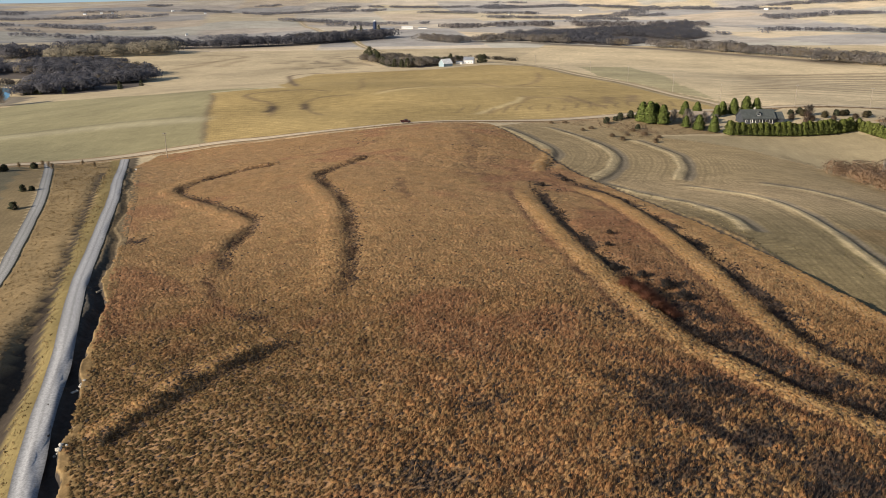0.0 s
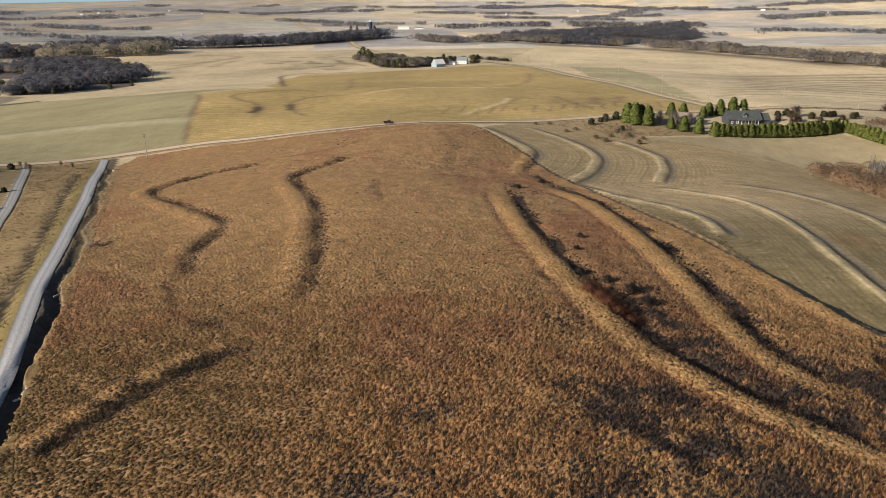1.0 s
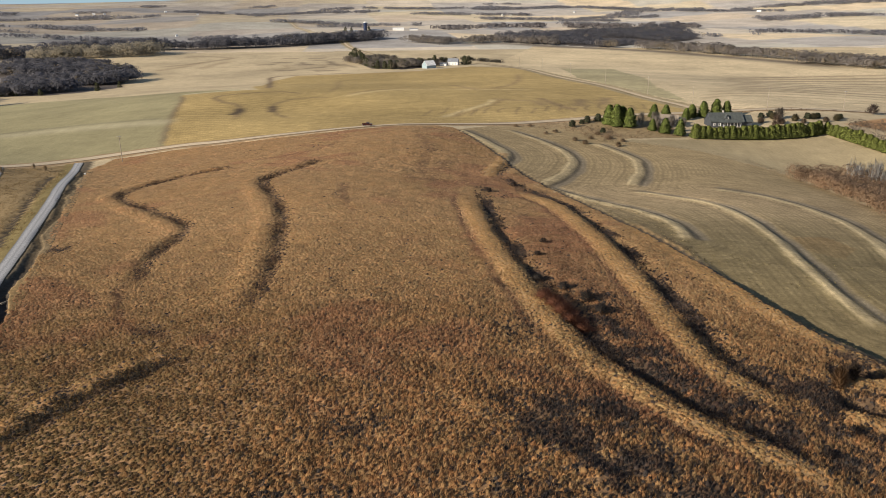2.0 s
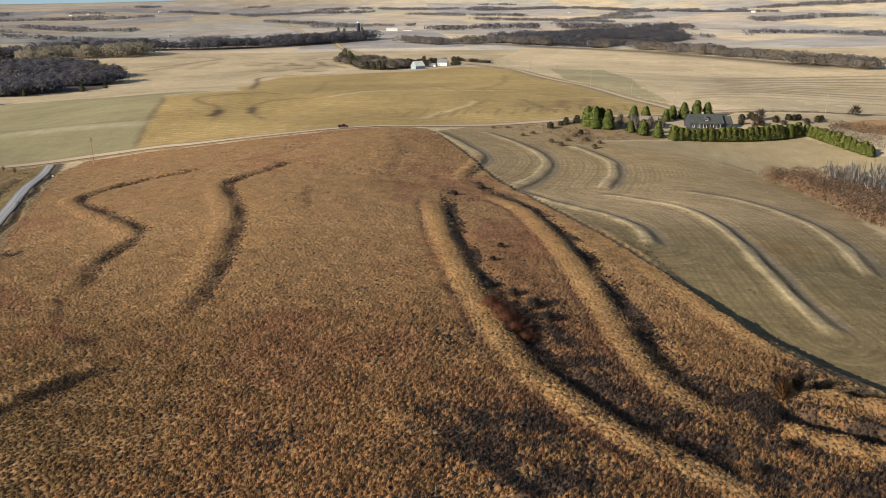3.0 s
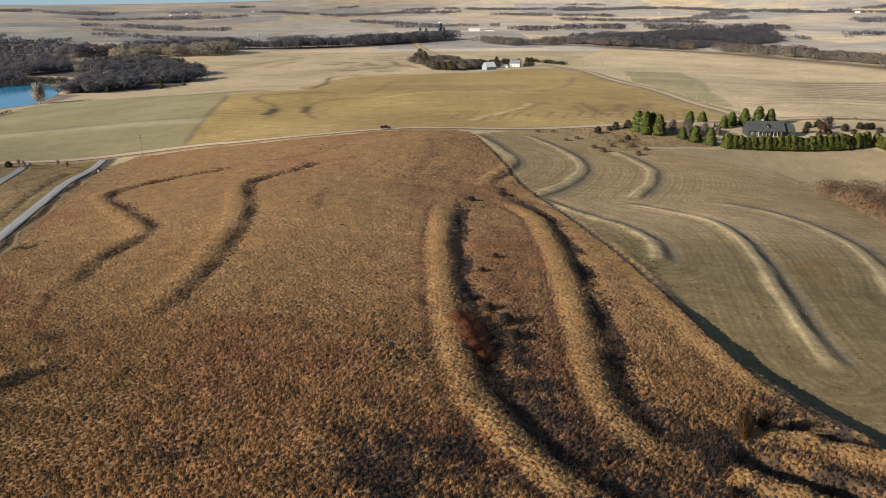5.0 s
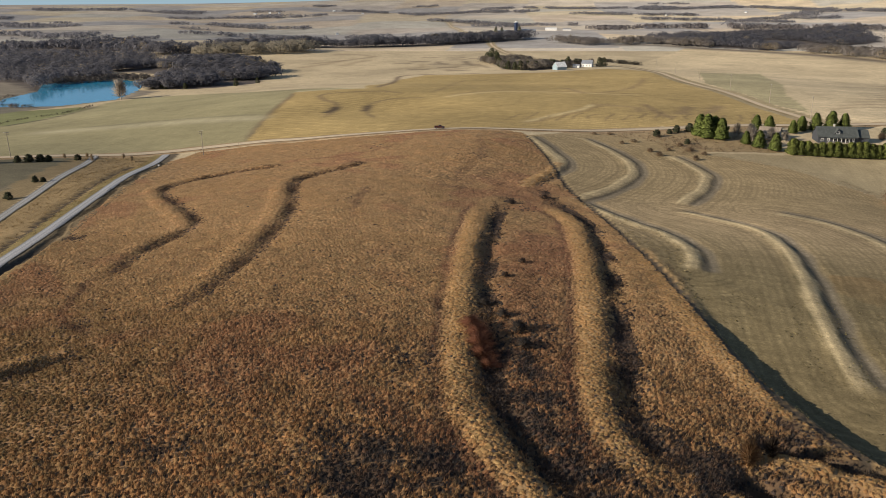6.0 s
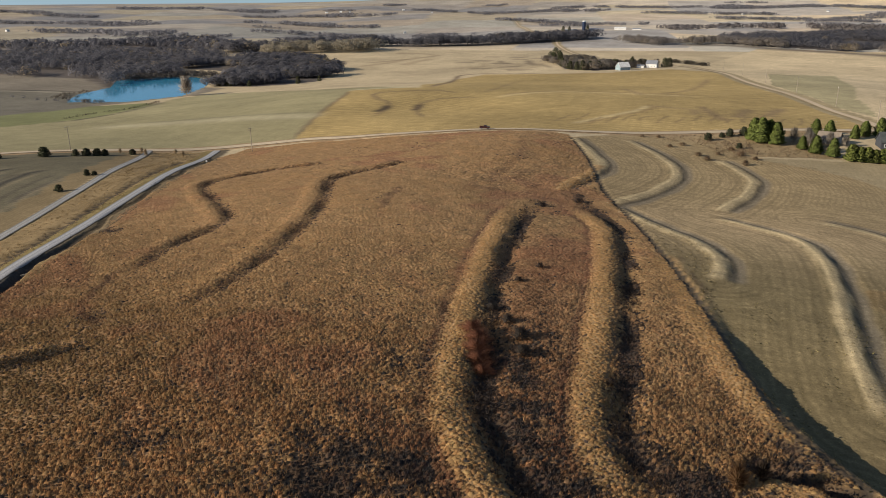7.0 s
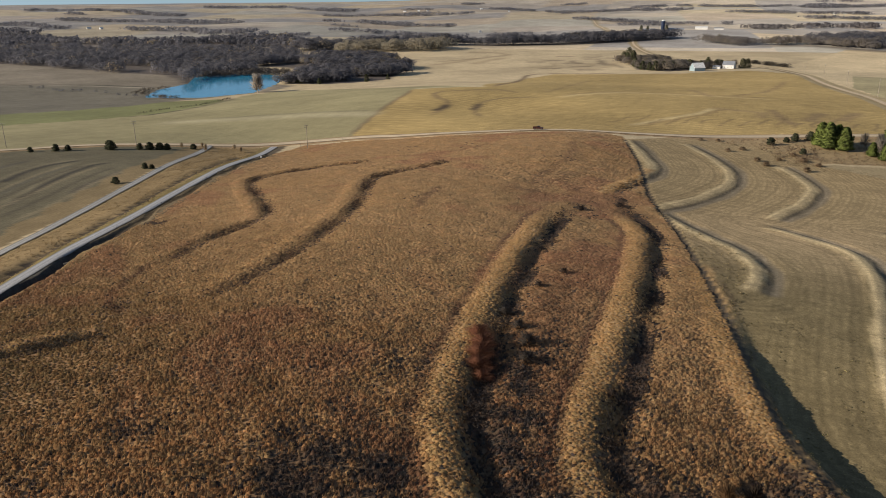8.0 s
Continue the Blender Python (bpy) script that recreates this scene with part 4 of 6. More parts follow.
def patch_noise(x, y):
    return (np.sin(x * 0.083 + 1.7 * np.sin(y * 0.051)) * np.sin(y * 0.071 + 1.3 * np.sin(x * 0.043)) + 0.7 * np.sin(x * 0.31 + 2 * np.sin(y * 0.17)) * np.sin(y * 0.27 + x * 0.11)) * 0.6


def scatter(box, gap, rng):
    """Jittered places over a box."""
    a, b = np.meshgrid(np.arange(box[0], box[2], gap), np.arange(box[1], box[3], gap))
    a, b = a.ravel(), b.ravel()
    return a + rng.uniform(-0.6, 0.6, a.size) * gap, b + rng.uniform(-0.6, 0.6, a.size) * gap


# the russet hollow between the two ridges
HOLLOW_LINE = spline([(44, 255), (48, 225), (50, 190), (53, 160), (57, 136), (64, 122), (73, 112)])


def prairie_grass(name, box, gap, count, width, seed, label, sides=5):
    """Prairie grass over a box: tall tussocks at the hill's foot, ever shorter turf towards its crest."""
    rng = np.random.RandomState(seed)
    x, y = scatter(box, gap, rng)
    keep = inside(x, y, field_outline("prairie"))
    keep &= (np.abs(off_line(x, y, ROAD_LINE, 9)[0]) > 9) & (np.abs(off_line(x, y, DITCH_LINE, 3)[0]) > 1.9 + 0.7 * rng.rand(len(x))) & (np.abs(off_line(x, y, FENCE_LINE, 2)[0]) > 1.0)
    x, y = x[keep], y[keep]
    tall, blade, plump, vary = [np.interp(y, (80, 130, 180, 230, 290, 360), v) for v in ((0.42, 0.37, 0.23, 0.12, 0.07, 0.05), (0.55, 0.5, 0.34, 0.2, 0.12, 0.1), (1.0, 0.85, 0.6, 0.42, 0.3, 0.22), (0.22, 0.2, 0.15, 0.1, 0.06, 0.04))]
    mood, hue, weed = patch_noise(x, y), patch_noise(x * 0.6 + 90, y * 0.6 + 40), weeds(x, y)
    far = ease((y - 95) / 110)[:, None]
    colour = (1 - far) * np.array((0.385, 0.212, 0.092)) + far * np.array((0.39, 0.244, 0.116))
    olive = 0.85 * (ease((20 - x) / 70) * ease((190 - y) / 80))[:, None]
    colour = colour * (1 - olive) + olive * np.array((0.158, 0.106, 0.044))
    straw = (ease((mood - 0.05) / 0.5) * 0.3)[:, None]
    foot = ridge_foot(x, y)[:, None]
    colour = colour * (1 - foot) + foot * np.array((0.13, 0.066, 0.046))
    for n in ("ridge_a", "ridge_b", "bank", "upper_a", "link", "gully_a", "gully_b", "west_c"):
        d, u = off_line(x, y, LINES[n], 9)
        straw = np.maximum(straw, (0.95 * np.exp(-((d / TERRACES[n][2] / 1.1) ** 4)) * ease(u / (0.3 if n.startswith("ridge") else 0.06)) * ease((1 - u) / 0.06))[:, None])
    colour = colour * (1 - straw) + straw * np.array((0.375, 0.226, 0.094)) * (1 + 0.12 * far)
    rust = (ease((hue - 0.1) / 0.5) * 0.6)[:, None] * (1 - straw)
    colour = colour * (1 - rust) + rust * np.array((0.29, 0.142, 0.077)) * (1 + 0.15 * far)
    d, u = off_line(x, y, HOLLOW_LINE, 12)
    basin = (0.6 * np.exp(-((d / 8.5) ** 4)) * ease(u / 0.2) * ease((1 - u) / 0.1))[:, None] * (1 - straw)
    colour = (colour * (1 - basin) + basin * np.array((0.25, 0.122, 0.068))) * (1 - 0.18 * olive)
    colour *= (1 + vary * rng.uniform(-1, 1, len(x)))[:, None]
    colour *= (1 + plump * (0.12 * value_noise(x, y, 1.3, 24) + 0.1 * value_noise(x, y, 3.1, 25)))[:, None]
    colour *= 1 + (plump * rng.uniform(-0.12, 0.12, len(x)))[:, None] * np.array((0.4, -0.6, -1.0))
    # weed patches tinted dark, with gully and bank shade put in
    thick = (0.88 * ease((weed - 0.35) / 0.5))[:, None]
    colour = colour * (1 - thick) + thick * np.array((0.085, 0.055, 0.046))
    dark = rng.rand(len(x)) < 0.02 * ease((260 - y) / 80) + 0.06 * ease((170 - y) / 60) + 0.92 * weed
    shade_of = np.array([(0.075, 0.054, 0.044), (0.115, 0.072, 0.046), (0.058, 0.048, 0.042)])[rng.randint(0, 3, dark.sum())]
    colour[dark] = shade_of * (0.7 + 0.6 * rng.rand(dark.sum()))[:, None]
    bare = rng.rand(len(x)) < 0.04
    x, y, colour, dark, tall, blade, plump = [v[~bare] for v in (x, y, colour, dark, tall, blade, plump)]
    calm = np.maximum(straw[~bare, 0] * 0.72, olive[~bare, 0] * 0.6)
    size = rng.uniform(0.5, 1.3, len(x)) * np.where(dark, 0.8, 1) * (1 + 0.22 * value_noise(x, y, 5.0, 23))
    blade, plump = blade * (1 - 0.75 * calm), plump * (1 - 0.25 * calm)
    tall = tall * (1 - calm) * (0.4 + 0.6 * size) * rng.uniform(0.6, 1.4, len(x))
    tris, tints, normals = domes(x, y, height(x, y) + lumps(x, y, ease((460 - np.hypot(x, y)) / 60)), count, tall, 1.15 * gap * size * (1 - 0.3 * calm), width * size * (1 - 0.4 * calm), colour, rng, sides, plump, blade=blade)
    ob = new(name, tri_mesh(name, tris, GRASS, tints, normals))
    return tagged(ob, label, "grass", kind="stuff")


prairie_grass("prairie_grass", (-75, 64, 150, 120), 0.6, 7, 0.11, 3, "tussocky russet and straw prairie grass on the hill")
prairie_grass("prairie_grass", (-72, -20, 110, 64), 1.15, 7, 0.17, 2, "tussocky russet prairie grass on the near slope", 4)
prairie_grass("prairie_grass", (-85, 120, 120, 160), 0.6, 6, 0.12, 9, "tussocky russet and dark prairie grass on the slope", 4)
prairie_grass("prairie_grass", (-95, 160, 110, 225), 0.64, 4, 0.12, 6, "tussocky russet prairie grass between the terraces", 4)
prairie_grass("prairie_grass", (-125, 225, 90, 300), 0.74, 2, 0.13, 4, "russet prairie grass over the hill's crest", 4)
prairie_grass("prairie_grass", (-150, 300, 75, 418), 0.95, 1, 0.16, 5, "russet prairie grass along the county road", 4)


def rough_grass(box, outline, gap, colour, seed, label, tall=0.45, width=0.2):
    """Thin uneven grass on verges and banks."""
    rng = np.random.RandomState(seed)
    x, y = scatter(box, gap, rng)
    keep = inside(x, y, outline) & (rng.rand(len(x)) < 0.35 + 0.5 * (patch_noise(x * 2, y * 2) + 0.4))
    for path, half in ((LANE_LINE, 3.2), (FARM_LINE, 2.8), (ROAD_LINE, 6.0)):
        keep &= np.abs(off_line(x, y, path, half)[0]) > half
    d, u = off_line(x, y, WEST_LINE, 14)
    keep &= np.abs(d) > 0.9 + 2.8 * ease((u - 0.5) / 0.2)
    x, y = x[keep], y[keep]
    t = np.tile(np.array(colour), (len(x), 1)) * (0.6 + 0.8 * rng.rand(len(x)))[:, None]
    dark = rng.rand(len(x)) < 0.12
    t[dark] *= 0.6
    d, u = off_line(x, y, WEST_LINE, 14)
    # tufts there darkened to match the painted ditch shade
    t *= (1 - 0.6 * ease((u - 0.5) / 0.2) * ease((d + 2) / 3) * (1 - ease((d - 6) / 4)))[:, None]
    tris, tints, normals = blades(x, y, height(x, y), 6, tall * rng.uniform(0.6, 1.5, len(x)), np.full(len(x), min(gap, 1.2)), np.full(len(x), width), t, rng)
    return tagged(new("verge_grass", tri_mesh("verge_grass", tris, GRASS, tints, normals)), label, "grass", kind="stuff")


rough_grass((-210, 60, -30, 390), field_outline("verge"), 0.9, (0.32, 0.22, 0.108), 7, "uneven tan grass between the two lanes", 0.32)
rough_grass((50, 195, 95, 295), [(57, 292), (63, 283), (74, 269), (84, 257), (89, 241), (90, 222), (88, 200), (79, 229), (69, 266)], 0.9, (0.40, 0.31, 0.155), 13, "straw-coloured rough grass between fence and terrace", 0.28, 0.2)
rough_grass((85, 120, 190, 205), CROP, 1.1, (0.34, 0.275, 0.11), 15, "olive weeds at the field's low end", 0.16, 0.26)
rough_grass((45, 390, 155, 480), field_outline("scrub"), 1.8, (0.33, 0.23, 0.14), 8, "rough tan grass by the spruces", 0.7)


rough_grass((80, 340, 190, 440), field_outline("tan_strip"), 0.8, (0.46, 0.34, 0.2), 11, "tan stalk litter between field and lawn", 0.2, 0.34)


def twig_tree(x, y, z, tall, wide, count, tint, rng, low=0.08, thick=0.075, long=0.4):
    """Bare winter trees at places: a thin trunk and a brush of twigs spreading into an uneven crown."""
    n = len(x)
    base = np.repeat(np.c_[x, y, z], count, 0)
    m = n * count
    h, w = np.repeat(tall, count), np.repeat(wide, count)
    a, v = rng.uniform(0, 2 * np.pi, m), rng.uniform(0, 1, m)
    up = low + (1 - low) * v
    lobes = 1 + 0.22 * np.sin(3 * a + 5 * up) + 0.18 * np.sin(5 * a - 7 * up + 1)
    reach = 0.5 * lobes * np.sqrt(np.clip(1 - (1.8 * up - 0.85) ** 2, 0.04, 1)) * rng.uniform(0.3, 1.08, m) ** 0.6
    tip = base + np.c_[np.cos(a) * reach * w, np.sin(a) * reach * w, up * h]
    root = base + np.c_[np.cos(a) * reach * w * 0.25, np.sin(a) * reach * w * 0.25, up * h * rng.uniform(0.35, 0.75, m)]
    start = tip + (root - tip) * long
    b = rng.uniform(0, 2 * np.pi, m)
    side = np.c_[np.cos(b), np.sin(b), rng.uniform(-0.5, 0.5, m)] * (h * thick * rng.uniform(0.6, 1.5, m))[:, None]
    twigs = np.stack([start, tip - side, tip + side * 0.6], 1) if long < 0.7 else np.stack([start - side, start + side, tip], 1)
    tints = np.repeat(tint, count, 0) * rng.uniform(0.85, 1.15, m)[:, None]
    tb = np.c_[x, y, z - 0.3]
    d = np.c_[np.full(n, 0.025), np.zeros(n), np.zeros(n)] * tall[:, None]
    e = d[:, [1, 0, 2]]
    top = np.c_[x, y, z + tall * 0.75]
    trunks = np.concatenate([np.stack([tb - d, tb + d, top], 1), np.stack([tb - e, tb + e, top], 1)])
    middle = base + np.c_[np.zeros((m, 2)), 0.4 * h]
    normals = (tip - middle) / h[:, None] + rng.uniform(-0.15, 0.15, (m, 3))
    return np.concatenate([twigs, trunks]), np.concatenate([tints, np.tile(tint * 0.8, (2, 1))]), np.concatenate([normals, np.tile((-0.8, -0.5, 0.3), (2 * n, 1))])


def crowns(x, y, z, tall, wide, count, tint, rng, size=0.06, low=0.12):
    """Rounded leafless crowns at places: small sprays of twigs over and within an uneven dome, and a dark stem."""
    n = len(x)
    m = n * count
    base, h, w = np.repeat(np.c_[x, y, z], count, 0), np.repeat(tall, count), np.repeat(wide, count)
    a, c = rng.uniform(0, 2 * np.pi, m), rng.uniform(-0.75, 1, m)
    s = np.sqrt(1 - c * c)
    own = np.repeat(rng.uniform(0, 6, n), count)
    r = rng.uniform(0.88, 1.05, m) * (1 + 0.18 * np.sin(3 * a + own) * s + 0.14 * np.sin(5 * c + 2 * a + own))
    way = np.c_[np.cos(a) * s, np.sin(a) * s, c]
    mid = 0.5 + 0.5 * low
    p = base + way * np.c_[0.5 * w * r, 0.5 * w * r, (1 - mid) * h * r] + np.c_[np.zeros((m, 2)), mid * h]
    e = np.cross(way, rng.normal(0, 1, (m, 3)))
    e *= (size * h * rng.uniform(0.6, 1.3, m) / np.linalg.norm(e, axis=1))[:, None]
    f = np.cross(way, e) + way * (0.2 * size * h * rng.uniform(-1, 1, m))[:, None]
    tris = np.stack([p - e * 0.6 - f * 0.4, p + e * 0.6 - f * 0.4, p + f * 0.7], 1)
    normals = 0.7 * way + (0, 0, 0.5) + rng.uniform(-0.06, 0.06, (m, 3))
    d = np.c_[0.014 * tall, np.zeros(n), np.zeros(n)]
    foot, top = np.c_[x, y, z - 0.3], np.c_[x, y, z + 0.7 * tall]
    stems = np.stack([foot - d, foot + d, top], 1)
    tints = np.repeat(tint, count, 0) * rng.uniform(0.94, 1.06, m)[:, None]
    return np.concatenate([tris, stems]), np.concatenate([tints, 0.5 * tint]), np.concatenate([normals, np.tile((0.3, -0.2, 0.4), (n, 1))])


def woods(label, outline, gap, tall, count, tint, seed, pale=0.0, name="bare_woods"):
    """A stand of bare trees within an outline."""
    rng = np.random.RandomState(seed)
    o = np.array(outline, float)
    x, y = scatter((o[:, 0].min(), o[:, 1].min(), o[:, 0].max(), o[:, 1].max()), gap, rng)
    wob = (1.1 if count > 20 else 2.2) * gap * value_noise(x, y, 4 * gap, seed) + 0.8 * gap * np.sin(x * 0.07 + y * 0.05)
    keep = inside(x + wob, y + wob, outline) & (rng.rand(len(x)) > 0.1) & (value_noise(x, y, 6 * gap, seed + 1) > -0.42)
    x, y = x[keep], y[keep]
    size = (rng.uniform(0.75, 1.08, len(x)) + 0.18 * value_noise(x, y, 5 * gap, seed + 2)) * tall
    t = np.tile(np.array(tint), (len(x), 1)) * (rng.uniform(0.85, 1.2, len(x)) + 0.12 * patch_noise(x * 0.7, y * 0.7))[:, None]
    light = rng.rand(len(x)) < pale
    t[light] = np.array((0.27, 0.225, 0.165)) * rng.uniform(0.8, 1.2, light.sum())[:, None]
    tris, tints, normals = crowns(x, y, swells(x, y), size, size * rng.uniform(1.05, 1.5, len(x)), int(1.9 * count) if count > 20 else count, t, rng, 0.125 if count > 20 else 0.34)
    return tagged(new(name, tri_mesh(name, tris, TWIG, tints, normals)), label, "woods", kind="stuff")


def strip(path, width):
    """The outline of a band along a line, on its left."""
    p = np.array(path, float)
    side = np.gradient(p, axis=0)
    side = np.c_[-side[:, 1], side[:, 0]] / np.linalg.norm(side, axis=1)[:, None]
    return [tuple(q) for q in p] + [tuple(q) for q in (p + side * width)[::-1]]


GREY_TWIG = (0.146, 0.141, 0.154)
woods("dark bare woodland beside the pond", [(-343, 884), (-362, 835), (-390, 812), (-446, 815), (-490, 905), (-508, 987), (-640, 1010), (-600, 1180), (-440, 1185)], 7.5, 13, 80, GREY_TWIG, 21, 0.05)
woods("broad grey bare woodland behind the pond", [(-528, 738), (-560, 775), (-662, 855), (-760, 858), (-1025, 905), (-1700, 980), (-1700, 1350), (-1050, 1260), (-760, 1270), (-650, 1190), (-640, 1010), (-560, 915), (-600, 860), (-556, 790)], 10, 13, 34, GREY_TWIG, 22, 0.04)
woods("bare creek-side tree belt", strip([(-760, 1290), (-706, 1262), (-650, 1310), (-604, 1445), (-522, 1508), (-422, 1537), (-325, 1600), (-222, 1690), (-178, 1735), (-100, 1790)], 80), 11, 19, 60, GREY_TWIG, 23, 0.06)
woods("pale bare cottonwoods", [(-640, 1230), (-590, 1290), (-500, 1330), (-470, 1400), (-540, 1440), (-660, 1330)], 13, 19, 70, (0.33, 0.29, 0.22), 24)
woods("bare tree belt along the creek", strip([(596, 1056), (558, 1167), (482, 1305), (423, 1424), (345, 1529), (245, 1591), (138, 1671), (18, 1640), (-60, 1720)][::-1], 50), 9, 15, 56, (0.25, 0.222, 0.2), 25, 0.2)
woods("dark bare woodland on the creek bottom", [(150, 1690), (245, 1610), (345, 1545), (400, 1620), (640, 1900), (700, 2300), (480, 2150), (250, 2000), (140, 1850)], 11, 14, 30, GREY_TWIG, 26, 0.05)
woods("far bare tree line", strip([(760, 2250), (560, 2330), (298, 2390), (100, 2450), (-40, 2520)][::-1], 60), 15, 14, 20, (0.21, 0.19, 0.185), 27)
woods("deep grey bare woodland down the valley", [(-1700, 1000), (-2600, 900), (-3000, 1500), (-2000, 1700), (-1500, 1500), (-1250, 1320), (-1400, 1150)], 15, 14, 12, GREY_TWIG, 29)
woods("bare willows along the creek bottom", [(-1062, 1094), (-905, 1108), (-760, 1130), (-700, 1060), (-640, 1020), (-560, 925), (-700, 900), (-1000, 925), (-1190, 1000)], 9, 11, 30, GREY_TWIG, 31, 0.05)
woods("bare woodland on the far side of the creek", [(-1100, 1330), (-800, 1330), (-720, 1420), (-900, 1500), (-1300, 1560), (-1500, 1450)], 13, 14, 14, GREY_TWIG, 30, 0.05)
# far trees paler and bluer than near ones, haze put into the tint
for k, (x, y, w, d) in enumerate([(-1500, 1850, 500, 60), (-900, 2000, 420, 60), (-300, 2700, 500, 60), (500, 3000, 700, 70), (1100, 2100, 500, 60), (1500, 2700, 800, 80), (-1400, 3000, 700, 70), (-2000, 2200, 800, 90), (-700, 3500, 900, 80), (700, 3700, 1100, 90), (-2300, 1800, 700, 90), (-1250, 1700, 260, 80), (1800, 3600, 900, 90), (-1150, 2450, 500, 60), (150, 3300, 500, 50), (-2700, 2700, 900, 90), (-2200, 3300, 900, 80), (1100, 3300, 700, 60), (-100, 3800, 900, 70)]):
    woods("far tree line between fields, paled to stand in for haze", [(x - w / 2, y), (x - w / 5, y + d * 0.6), (x + w / 2, y + 20), (x + w / 2, y + d), (x, y + d * 1.7), (x - w / 2, y + d)], 9, 11, 10, (0.245, 0.235, 0.245), 40 + k)
rng = np.random.RandomState(77)
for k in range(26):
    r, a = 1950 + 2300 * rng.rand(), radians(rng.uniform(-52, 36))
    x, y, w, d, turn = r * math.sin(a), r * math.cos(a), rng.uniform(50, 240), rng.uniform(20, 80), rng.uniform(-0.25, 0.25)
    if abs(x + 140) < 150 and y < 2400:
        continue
    woods("far hedgerow between fields, greyed as if by haze", [(x + u * w * math.cos(turn) - v * d * math.sin(turn), y + u * w * math.sin(turn) + v * d) for u, v in ((-0.5, 0), (0.1, -0.3), (0.5, 0.1), (0.5, 1), (0, 1.3), (-0.5, 0.8))], 8, 9, 8, (0.245, 0.235, 0.245), 80 + k)
woods("thin dark hedgerow beside the pond fields", strip([(-470, 648), (-560, 668), (-760, 655), (-1000, 640)], 6), 6, 4, 40, GREY_TWIG, 33)
woods("bare scrub on the pond's near bank", [(-452, 652), (-470, 640), (-500, 650), (-540, 700), (-552, 740), (-566, 735), (-540, 680), (-510, 660)], 5, 3.5, 40, (0.12, 0.10, 0.08), 34)
woods("ragged bare wood along the pond's far side", [(-585, 840), (-610, 870), (-560, 925), (-480, 915), (-500, 905), (-540, 903)], 6, 8, 60, (0.12, 0.105, 0.095), 35)
woods("pale ragged trees at the wood's edge", strip([(-1000, 900), (-860, 880), (-747, 862), (-640, 846)], 8), 16, 9, 50, (0.26, 0.215, 0.17), 36)


# -- brush and thickets --
def brush(name, label, x, y, tall, wide, count, tint, seed, thick=0.06, category="shrubs", long=0.75, dome=False):
    """Low bare shrubs at places, all in one."""
    rng = np.random.RandomState(seed)
    size = rng.uniform(0.6, 1.25, len(x)) * tall
    t = np.tile(np.array(tint), (len(x), 1)) * rng.uniform(0.7, 1.3, len(x))[:, None]
    tris, tints, normals = crowns(x, y, height(x, y), size, size * wide, 2 * count, t, rng, 0.13, 0.0) if dome else twig_tree(x, y, height(x, y), size, size * wide, count, t, rng, 0.0, thick, long)
    return tagged(new(name, tri_mesh(name, tris, TWIG, tints, normals)), label, category, kind="stuff")


def along(path, lo, hi, off, jitter, n, seed, patchy=0.0):
    """Places beside a line between two parts of its length."""
    rng = np.random.RandomState(seed)
    u = rng.uniform(lo, hi, n)
    if patchy:
        u = u[np.sin(u * 41 + seed) + rng.uniform(-1, 1, n) > patchy - 1]
    i = np.clip((u * (len(path) - 1)).astype(int), 0, len(path) - 2)
    e = path[i + 1] - path[i]
    left = np.c_[-e[:, 1], e[:, 0]] / np.linalg.norm(e, axis=1)[:, None]
    p = path[i] + e * rng.rand(len(u))[:, None] + left * (off + jitter * rng.randn(len(u)))[:, None]
    return p[:, 0], p[:, 1]


x, y = along(spline([(-372, 500), (-379, 545), (-374, 575), (-389, 628), (-400, 650)]), 0.0, 1.0, 0, 1.5, 150, 151)
brush("creek_brush", "dark brush in a narrow creek bed", x, y, 1.6, 1.5, 20, (0.06, 0.05, 0.042), 152)
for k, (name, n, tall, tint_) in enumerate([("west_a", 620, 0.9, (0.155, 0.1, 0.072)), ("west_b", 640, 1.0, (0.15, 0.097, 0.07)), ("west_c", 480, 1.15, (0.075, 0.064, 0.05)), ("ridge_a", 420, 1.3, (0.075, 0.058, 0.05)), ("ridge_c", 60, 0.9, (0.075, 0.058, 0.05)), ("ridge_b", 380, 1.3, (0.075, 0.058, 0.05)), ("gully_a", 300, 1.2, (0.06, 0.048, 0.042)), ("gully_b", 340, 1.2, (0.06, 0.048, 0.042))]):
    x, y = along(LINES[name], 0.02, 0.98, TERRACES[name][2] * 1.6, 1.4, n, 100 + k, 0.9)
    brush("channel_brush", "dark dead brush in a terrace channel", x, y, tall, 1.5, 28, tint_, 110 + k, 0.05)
rng = np.random.RandomState(117)
x, y = scatter((25, 72, 150, 185), 1.5, rng)
keep = rng.rand(len(x)) < 0.55 * weeds(x, y) ** 2 * inside(x, y, field_outline("prairie"))
brush("weed_brush", "blackish dead weed stalks in the wet gully bottoms", x[keep], y[keep], 0.95, 1.7, 22, (0.082, 0.062, 0.058), 118, 0.05)
x, y = along(DITCH_LINE, 0.05, 0.95, -1.5, 1.0, 120, 131, 0.9)
brush("ditch_brush", "dark brush on the ditch bank beside the lane", x, y, 0.9, 1.6, 14, (0.09, 0.07, 0.05), 132)
x, y = along(WEST_LINE, 0.05, 0.98, 0.5, 1.2, 260, 133, 0.8)
brush("ditch_brush", "dark dead weeds in the ditch between the lanes", x, y, 0.9, 1.6, 14, (0.075, 0.06, 0.045), 134)
x, y = along(ROAD_LINE, 0.45, 0.72, -7.0, 1.2, 170, 135, 0.9)
brush("roadside_brush", "reddish bare brush along the county road", x, y, 1.5, 1.4, 16, (0.14, 0.085, 0.06), 136)
x, y = along(ROAD_LINE, 0.2, 0.42, -6.5, 1.0, 70, 137, 0.9)
